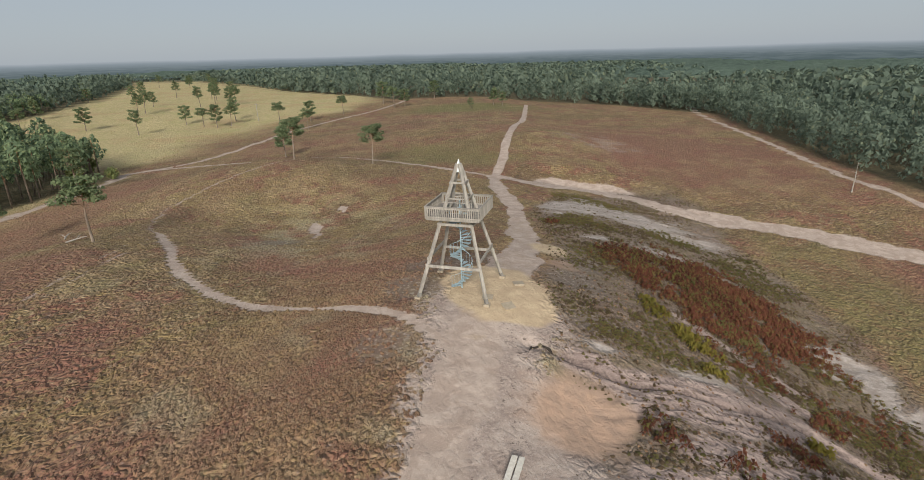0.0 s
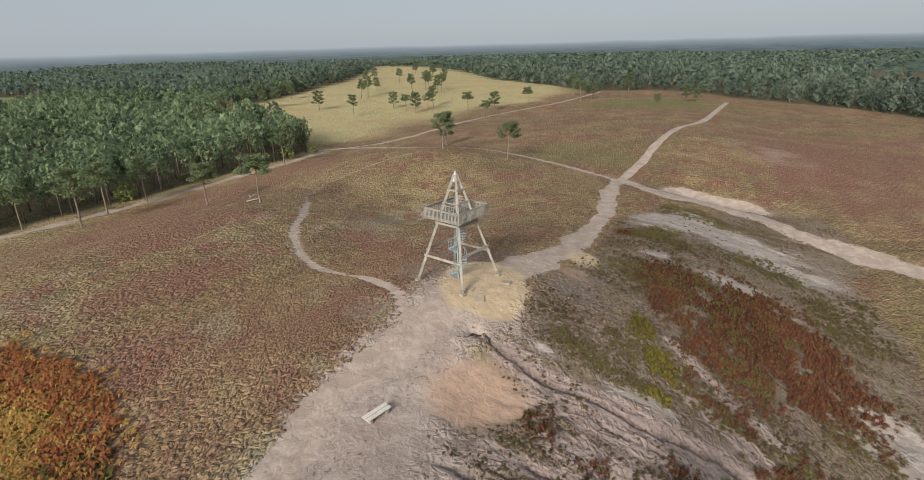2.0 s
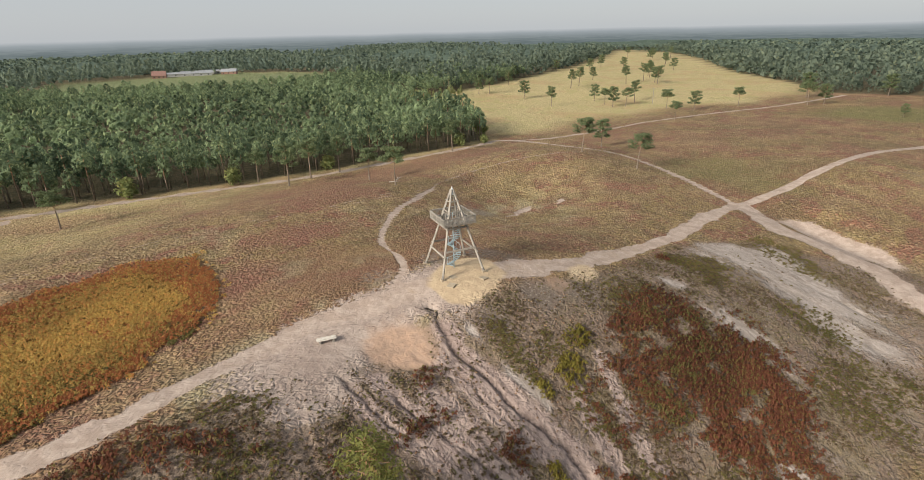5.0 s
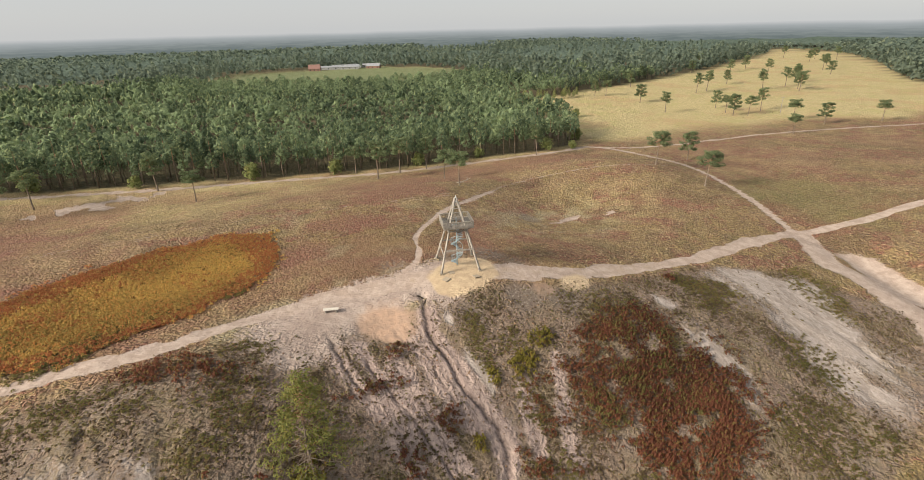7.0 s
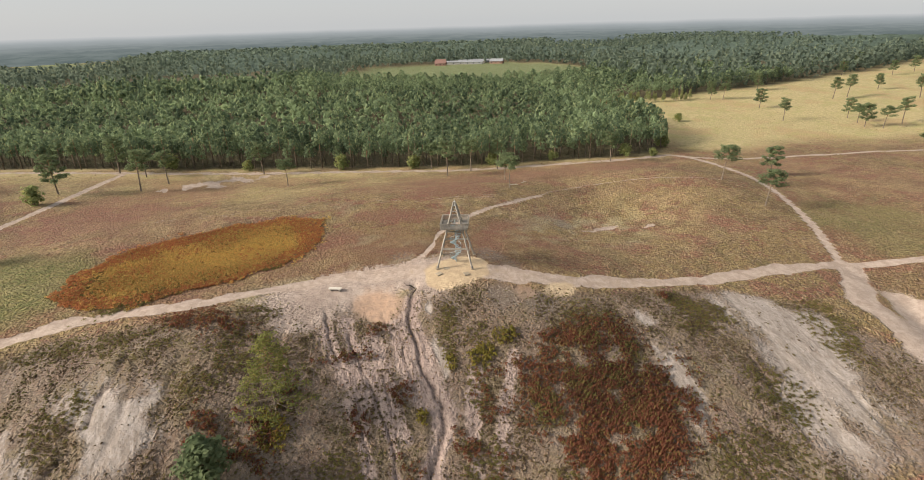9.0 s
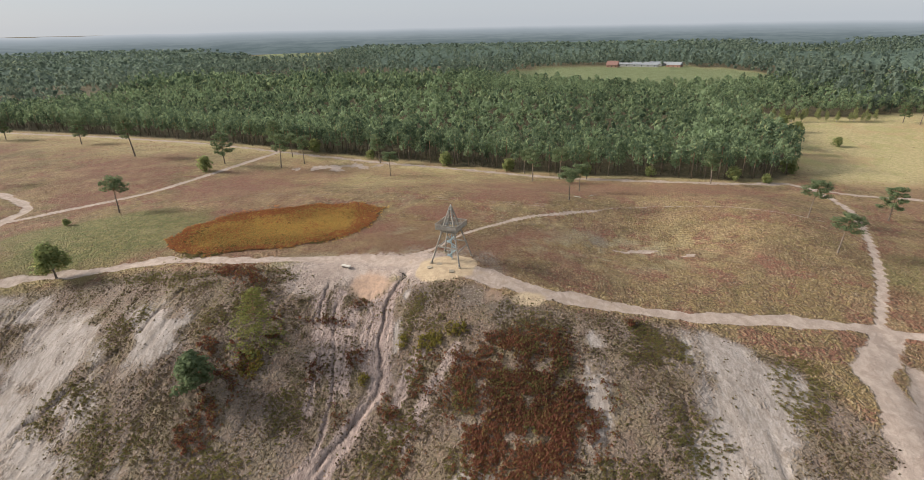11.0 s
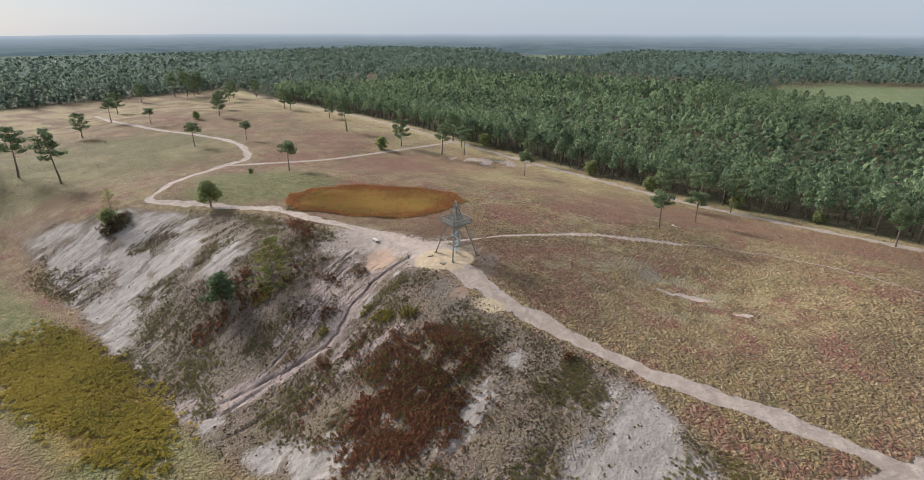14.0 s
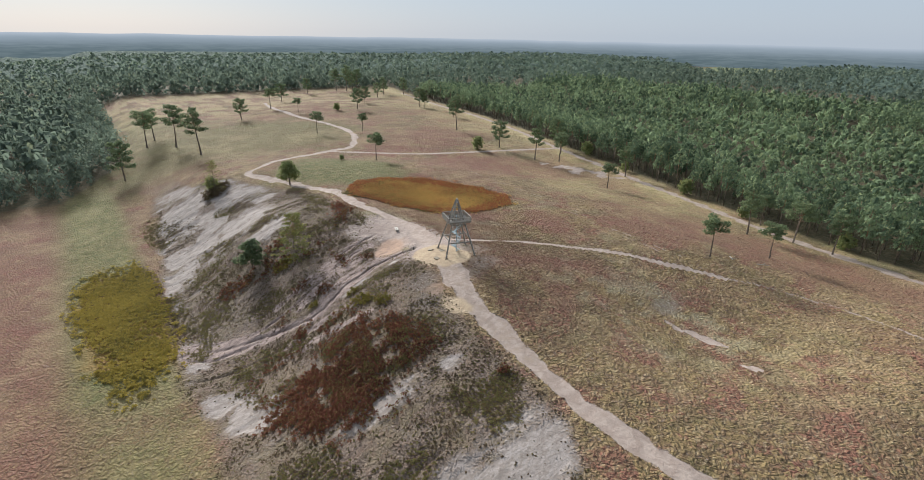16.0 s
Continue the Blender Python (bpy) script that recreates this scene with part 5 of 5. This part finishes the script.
oak = tree("oak_tree", "small round green oak beside the sandy path", "tree", gen, BROAD, 4.6, 0.16, (0.02, 0), 14, 0.25, 1.9, 0.5, 1900, 1.0, 0.3, 0.9)
oak.matrix_world = spot(7.2, -84, 0, 1.45)
larch = tree("larch_tree", "young yellow-green larch on the dune slope", "tree", gen, LARCH, 10.0, 0.14, (0.0, 0.02), 70, 0.06, 4.6, -0.05, 4200, 0.75, 0.13, 0.35, taper=0.72, long=3.0)
larch.matrix_world = spot(24.5, -30.5, 0, 1.1)
young = tree("young_pine", "young bushy pine on the dune slope", "tree", gen, PINE, 4.4, 0.1, (0.03, 0.0), 18, 0.2, 2.0, 0.3, 1700, 0.8, 0.28, 0.7)
young.matrix_world = spot(32.5, -38, 0, 1.45)
bare = tree("larch_tree", "thin half-bare larch rising from dark scrub", "tree", gen, LARCH, 9.0, 0.13, (0.02, 0.0), 44, 0.12, 3.6, 0.1, 1500, 0.7, 0.14, 0.4, taper=0.8)
bare.matrix_world = spot(26.5, -102, 0, 1.15)
shrub = tree("shrub", "round green broadleaved shrub on the heath", "shrub", gen, BROAD, 2.6, 0.08, (0, 0), 12, 0.1, 1.3, 0.5, 700, 0.8, 0.34, 0.9, "shrubs")
BUSHES = [(-86, -106, 1.7), (-92, 98, 1.0), (-95, 88, 1.5), (-130, -80, 1.8), (-99, 60, 1.2), (-102, 37, 1.4), (-106, 8, 1.5), (-113, -18, 1.7), (-108, 112, 1.8), (-188, 150, 1.6), (-205, 150, 1.7), (-180, 145, 1.2), (-80, -250, 1.4), (-20, -105, 0.6), (27, -105, 1.3), (-160, 155, 1.3), (-122, -52, 1.2)]
for n, (x, y, size) in enumerate(BUSHES):
    if n == 0:
        shrub.matrix_world = spot(x, y, 0, size)
    else:
        copy_thing(shrub, spot(x, y, n * 47.0, size)).scale = (size, size, size)
birch = tree("birch_tree", "young slender pale green birch at the edge of the grassland", "tree", gen, BIRCH, 5.4, 0.07, (0.02, 0.01), 22, 0.15, 1.2, 0.6, 900, 0.55, 0.22, 1.1, "young birches", TIMBER, 0.7)
for n in range(26):
    x, y, size = -213 - 15 * float(rng.uniform()) ** 1.3, 142 + n * 2.5 + float(rng.uniform(-2, 2)), float(rng.uniform(0.7, 1.35))
    if n == 0:
        birch.matrix_world = spot(x, y, 0, size)
    else:
        copy_thing(birch, spot(x, y, n * 61.0, size)).scale = (size, size, size)


# ---- the pine forest ----
def forest_tree(gen, height, first, reach, count, size, long=1.35, pointed=True):
    """Slender trunk and a rounded, uneven crown of boughs with gaps."""
    bm = bmesh.new()
    tube(bm, [(0, 0, -0.3), (0.15, 0, height * 0.5), (0, 0.12, height * 0.92)], [0.2, 0.15, 0.05], 5)
    tv, tf = arrays(bm)
    boughs = max(4, count // 12)
    u = (np.arange(boughs) + gen.uniform(0, 1, boughs)) / boughs
    a = np.arange(boughs) * 2.4 + gen.uniform(-0.5, 0.5, boughs)
    bulge = np.sqrt(np.clip(1 - ((u - 0.32) / 0.72) ** 2, 0.02, 1)) if pointed else np.sqrt(np.clip(1 - (1.55 * u - 0.55) ** 2, 0.02, 1))
    r = reach * bulge * gen.uniform(0.45, 0.9, boughs)
    hub = np.stack([r * np.cos(a), r * np.sin(a), height * (first + (1 - first) * u)], 1)
    d = gen.normal(size=(count, 3))
    d /= np.linalg.norm(d, axis=1)[:, None]
    at = hub[np.arange(count) % boughs] + d * np.array([0.4, 0.4, 0.36]) * reach * gen.uniform(0.5, 1.0, (count, 1)) * (1.15 - 0.55 * pointed * u[np.arange(count) % boughs])[:, None]
    out = at * np.array([1, 1, 0]) / np.maximum(np.hypot(at[:, 0], at[:, 1]), 0.3)[:, None]
    lv, lf = sprays(at, size, gen, d * 0.5 + out * 0.6 + np.array([0, 0, 0.6]), long, 1.6)
    return tv, tf, lv, lf


KINDS = [forest_tree(gen, 11.5, 0.58, 2.5, 210, 0.46, 2.3), forest_tree(gen, 10.0, 0.53, 2.4, 210, 0.46, 2.3), forest_tree(gen, 13.0, 0.64, 2.4, 220, 0.48, 2.3), forest_tree(gen, 9.0, 0.48, 2.0, 200, 0.44, 2.3)]


def rows_of_trees(x0, x1, y0, y1, gap):
    """Uneven places for trees, where it is wooded."""
    x, y = np.meshgrid(np.arange(x0, x1, gap), np.arange(y0, y1, gap))
    x, y = x.ravel() + rng.uniform(-0.45, 0.45, x.size) * gap, y.ravel() + rng.uniform(-0.45, 0.45, y.size) * gap
    w = wooded(x, y)
    keep = w > 0
    return x[keep], y[keep], w[keep]


fx, fy, fw = rows_of_trees(-420, -90, -330, 345, 4.3)
deep = (fw > 45) & (rng.uniform(0, 1, len(fx)) < 0.42)
fx, fy, fw = fx[~deep], fy[~deep], fw[~deep]
front = (fw < 5.5) & (fy > -190) & (fx > -330)
# trees of the forest's edge stand singly
masters = []
for k, (tv, tf, lv, lf) in enumerate(KINDS):
    t = tagged(new("forest_pine"), "slender pine with bare trunk at the forest edge", "tree", "pines of the forest edge")
    for name, v, f, material in (("trunk", tv, tf, BARK), ("crown", lv, lf, WOODS)):
        ob = new(name, mesh_of(name, v, f, material, {"tone": np.full(len(v), 0.3 + 0.15 * k)}))
        ob.parent = t
    masters.append(t)
used = set()
for n, i in enumerate(np.flatnonzero(front)[:280]):
    k, size = n % 4, float(rng.uniform(0.8, 1.15))
    x, y = float(fx[i]), float(fy[i])
    if k not in used:
        used.add(k)
        masters[k].matrix_world = spot(x, y, n * 77.0, size)
    else:
        copy_thing(masters[k], spot(x, y, n * 77.0, size)).scale = (size, size, size)
rest = ~front
rest[np.flatnonzero(front)[280:]] = True
fx, fy = fx[rest], fy[rest]
fw = fw[rest]
size = rng.uniform(0.68, 1.22, len(fx)) * (0.8 + 0.3 * fractal(fx, fy, 60, 71)) * (1 - 0.15 * fade(200, 300, -fx) + 0.3 * fade(320, 345, -fx) * (fy < -20))
fz = ground(fx, fy)
trunks, crowns, tones = [], [], []
tone = np.clip(rng.uniform(0, 1, len(fx)) * 0.75 + fractal(fx, fy, 45, 75) * 0.6 - 0.15, 0, 1)
for k, (tv, tf, lv, lf) in enumerate(KINDS):
    q = (np.arange(len(fx)) % 4 == k) & (fw < 14)
    turn = rng.uniform(0, 6.28, q.sum())
    scatter(trunks, tv, tf, fx[q], fy[q], fz[q], size[q], turn)
    scatter(crowns, lv, lf, fx[q], fy[q], fz[q], size[q], turn)
    tones.append(np.repeat(tone[q], len(lv)))
# farther in, ever fewer and longer shoots
for least, most, count, shoot in ((14, 42, 100, 0.58), (42, 100, 50, 0.9), (100, 999, 32, 1.25)):
    for k in range(4):
        tv, tf, lv, lf = forest_tree(gen, (11.5, 10.0, 13.0, 9.5)[k], 0.46, 2.7, count, shoot, 2.3)
        q = (np.arange(len(fx)) % 4 == k) & (fw >= least) & (fw < most)
        scatter(crowns, lv, lf, fx[q], fy[q], fz[q], size[q], rng.uniform(0, 6.28, q.sum()))
        tones.append(np.repeat(tone[q], len(lv)))
tagged(new("forest_trunks", mesh_of("forest_trunks", *joined(trunks), BARK)), "many slender pine trunks inside the forest", "forest", kind="stuff")
tagged(new("forest_crowns", mesh_of("forest_crowns", *joined(crowns), WOODS, {"tone": np.concatenate(tones)})), "dense green crowns of the pine forest", "forest", kind="stuff")

# other woods round the heath, farther off
near_tree = forest_tree(gen, 12.0, 0.12, 3.3, 190, 0.66, 2.0, False)
tv, tf, lv, lf = forest_tree(gen, 13.0, 0.12, 3.9, 38, 1.75, 1.6, False)
crowns, tones = [], []


def stand_of(shape, x, y, low, high):
    scatter(crowns, *shape, x, y, ground(x, y), rng.uniform(low, high, len(x)), rng.uniform(0, 6.28, len(x)))
    tones.append(np.repeat(np.clip(rng.uniform(0, 1, len(x)) * 0.8 + fractal(x, y, 60, 77) * 0.5 - 0.15, 0, 1), len(shape[0])))


for x0, x1, y0, y1, gap in ((-420, 140, 215, 620, 8.5), (98, 190, -140, 330, 7.5), (40, 150, -420, -140, 7.0), (-820, -420, -330, 750, 11.5), (-420, -150, -620, -330, 9.0), (-150, 330, -560, -425, 9.0)):
    x, y, w = rows_of_trees(x0, x1, y0, y1, gap)
    some = (w < 50) | (rng.uniform(0, 1, len(x)) > 0.45 + 0.2 * (w > 110) * (x < -100))
    x, y, w = x[some], y[some], w[some]
    close = ((w < 16) & (x > -300) & (np.hypot(x, y) < 420)) | ((w < 45) & (x > -20) & (y > 40) & (y < 330))
    for q, (av, af) in ((close, near_tree[2:]), (~close, (lv, lf))):
        stand_of((av, af), x[q], y[q], 0.7, 1.2)
tv, tf, lv, lf = forest_tree(gen, 13.0, 0.1, 4.2, 16, 3.2, 1.5, False)
for x0, x1, y0, y1, gap in ((-1100, -820, -330, 900, 14), (-1000, -150, -1000, -620, 14), (-150, 250, -1000, -560, 14), (-820, -420, -620, -330, 12), (-420, 300, 620, 1000, 14), (190, 420, 120, 420, 13), (150, 420, -420, 120, 17)):
    x, y, w = rows_of_trees(x0, x1, y0, y1, gap)
    stand_of((lv, lf), x, y, 0.75, 1.2)
x, y, w = rows_of_trees(-520, 60, 330, 1000, 7.5)
q = (w < 14) & (np.hypot(x, y) > 420)
stand_of((lv, lf), x[q], y[q], 0.6, 0.95)
x, y, w = rows_of_trees(-200, 330, -470, -420, 6.5)
q = w < 16
stand_of((lv, lf), x[q], y[q], 0.5, 0.9)
tagged(new("mixed_woods", mesh_of("mixed_woods", *joined(crowns), MIXED, {"tone": np.concatenate(tones)})), "mixed woods round the heath and beyond the forest", "woods", kind="stuff")

# woods to the horizon: a broken canopy
ring, rays = 560 * 1.0165 ** np.arange(45), np.linspace(0, 2 * math.pi, 641)[:-1]
R, A = np.meshgrid(ring, rays, indexing="ij")
A = A + (rng.uniform(-0.5, 0.5, A.shape)) * (rays[1] - rays[0]) * 0.6
CX, CY = (R * np.cos(A)).ravel(), (R * np.sin(A)).ravel()
w = wooded(CX, CY)
away = np.hypot(CX, CY)
lump = fractal(CX, CY, 30, 81) * 5 + rng.uniform(-0.9, 0.9, CX.size) * fade(300, 700, away) + (fractal(CX, CY, 400, 83) - 0.45) * 10 * fade(500, 1500, away)
open_land = fade(0.64, 0.67, fractal(CX, CY, 300, 85)) * fade(800, 1000, away)
CZ = land(CX, CY) + np.where((w > 34) & (open_land < 0.5), -3.0 + 7.0 * fade(30, 120, w) + 3.0 * fade(450, 800, away) + lump, -4.0)
CZ = CZ - 16 * (1 - fade(565, 720, away))
n, k = len(ring), len(rays)
c = np.arange(n - 1)[:, None] * k + np.arange(k)[None]
d = np.arange(n - 1)[:, None] * k + (np.arange(k)[None] + 1) % k
quads = np.stack([c, d, d + k, c + k], -1).reshape(-1, 4)
quads = quads[((w > 34) & (open_land < 0.5))[quads].all(1)]


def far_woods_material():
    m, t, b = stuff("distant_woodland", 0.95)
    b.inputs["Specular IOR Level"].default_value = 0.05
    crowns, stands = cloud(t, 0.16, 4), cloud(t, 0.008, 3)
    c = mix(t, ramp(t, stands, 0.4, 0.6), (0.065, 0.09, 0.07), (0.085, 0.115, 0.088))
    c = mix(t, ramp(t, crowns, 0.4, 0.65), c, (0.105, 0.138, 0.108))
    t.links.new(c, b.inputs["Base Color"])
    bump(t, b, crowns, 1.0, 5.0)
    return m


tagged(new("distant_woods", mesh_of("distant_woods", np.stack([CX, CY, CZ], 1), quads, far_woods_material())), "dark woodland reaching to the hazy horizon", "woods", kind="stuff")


# ---- the farm beyond the forest ----
def house(name, label, x, y, turn, long, wide, eaves, ridge, wall, roof, windows=3):
    h = tagged(new(name), label, "building", "farm buildings")
    h.matrix_world = pose(x, y, -9.3, 0, 0, turn)
    part("wall", beam(bmesh.new(), (-long / 2, 0, eaves / 2), (long / 2, 0, eaves / 2), wide, eaves), wall, h)
    bm = bmesh.new()
    o = 0.4
    vs = [bm.verts.new(p) for p in ((-long / 2 - o, -wide / 2 - o, eaves), (long / 2 + o, -wide / 2 - o, eaves), (long / 2 + o, wide / 2 + o, eaves), (-long / 2 - o, wide / 2 + o, eaves), (-long / 2 - o, 0, ridge), (long / 2 + o, 0, ridge))]
    for q in ((0, 1, 5, 4), (2, 3, 4, 5), (0, 4, 3), (1, 2, 5), (3, 2, 1, 0)):
        bm.faces.new([vs[i] for i in q])
    part("roof", bm, roof, h)
    for k in range(windows):
        u = -long / 2 + long * (k + 0.5) / windows
        for s in (-1, 1):
            part("window", beam(bmesh.new(), (u - 0.6, s * (wide / 2 + 0.03), eaves * 0.55), (u + 0.6, s * (wide / 2 + 0.03), eaves * 0.55), 0.08, 1.2), DARK_GLASS, h)
    return h


house("farmhouse", "large farmhouse with a steep red tiled roof", -590, 116, 70, 13, 10, 3.0, 7.5, BRICK, ROOF_RED)
house("barn", "low brick barn with a grey sheet roof beside the farmyard", -583, 186, 60, 16, 10, 3.0, 6.0, BRICK, GREY_ROOF)
for x, y, turn, long in ((-600, 135, 72, 26), (-608, 160, 68, 34), (-590, 158, 70, 22), (-612, 176, 65, 24)):
    house("shed", "long pale farm shed with a grey sheet roof", x, y, turn, long, 10, 3.0, 4.6, PALE_WALL, GREY_ROOF)


# ---- small things on the heath ----
pole = tagged(new("utility_pole"), "grey wooden pole with a crossarm standing in the grassland", "pole")
pole.matrix_world = spot(-102.3, 243.3, 20)
part("shaft", tube(bmesh.new(), [(0, 0, -0.4), (0, 0, 4.5), (0, 0, 9.0)], [0.16, 0.14, 0.11], 8), TIMBER, pole)
part("crossarm", beam(bmesh.new(), (-0.9, 0, 8.5), (0.9, 0, 8.5), 0.12, 0.14), TIMBER, pole)
snag = tagged(new("dead_tree"), "thin bare dead tree at the edge of the brown heath", "tree")
snag.matrix_world = spot(89.8, 70.9, 0)
bm, _ = trunk_of(gen, 7.0, 0.15, (0.05, 0.02), 6, 0.5, 1.1, 0.5)
part("trunk", bm, TIMBER, snag)
for x, y, turn in ((-55.7, 30.0, 40), (-60.7, 34.8, 110)):
    log = tagged(new("fallen_branch"), "grey dead branch lying on the heath below a pine", "branch", "fallen branches")
    log.matrix_world = spot(x, y, turn)
    bm = tube(bmesh.new(), [(-1.4, 0, 0.12), (0, 0.15, 0.3), (1.3, 0, 0.45)], [0.13, 0.1, 0.05], 7)
    tube(bm, [(0, 0.15, 0.3), (0.5, 0.8, 0.6), (0.7, 1.2, 0.5)], [0.07, 0.05, 0.02], 6)
    tube(bm, [(0.4, 0.1, 0.35), (0.9, -0.6, 0.7)], [0.05, 0.02], 6)
    part("bough", bm, TIMBER, log)

# ---- the hazy distance: a plain backdrop round the land ----
def backdrop_material():
    m, t, b = stuff("hazy_distance", 1.0)
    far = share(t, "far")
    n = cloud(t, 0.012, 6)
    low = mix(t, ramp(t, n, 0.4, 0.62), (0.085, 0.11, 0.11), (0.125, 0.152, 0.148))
    # haze painted into the glow, paler towards the far edge
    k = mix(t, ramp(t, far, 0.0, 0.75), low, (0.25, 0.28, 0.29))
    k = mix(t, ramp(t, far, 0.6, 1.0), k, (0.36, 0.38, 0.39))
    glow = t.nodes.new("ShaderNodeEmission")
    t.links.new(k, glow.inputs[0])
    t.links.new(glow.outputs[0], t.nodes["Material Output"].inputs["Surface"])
    return m


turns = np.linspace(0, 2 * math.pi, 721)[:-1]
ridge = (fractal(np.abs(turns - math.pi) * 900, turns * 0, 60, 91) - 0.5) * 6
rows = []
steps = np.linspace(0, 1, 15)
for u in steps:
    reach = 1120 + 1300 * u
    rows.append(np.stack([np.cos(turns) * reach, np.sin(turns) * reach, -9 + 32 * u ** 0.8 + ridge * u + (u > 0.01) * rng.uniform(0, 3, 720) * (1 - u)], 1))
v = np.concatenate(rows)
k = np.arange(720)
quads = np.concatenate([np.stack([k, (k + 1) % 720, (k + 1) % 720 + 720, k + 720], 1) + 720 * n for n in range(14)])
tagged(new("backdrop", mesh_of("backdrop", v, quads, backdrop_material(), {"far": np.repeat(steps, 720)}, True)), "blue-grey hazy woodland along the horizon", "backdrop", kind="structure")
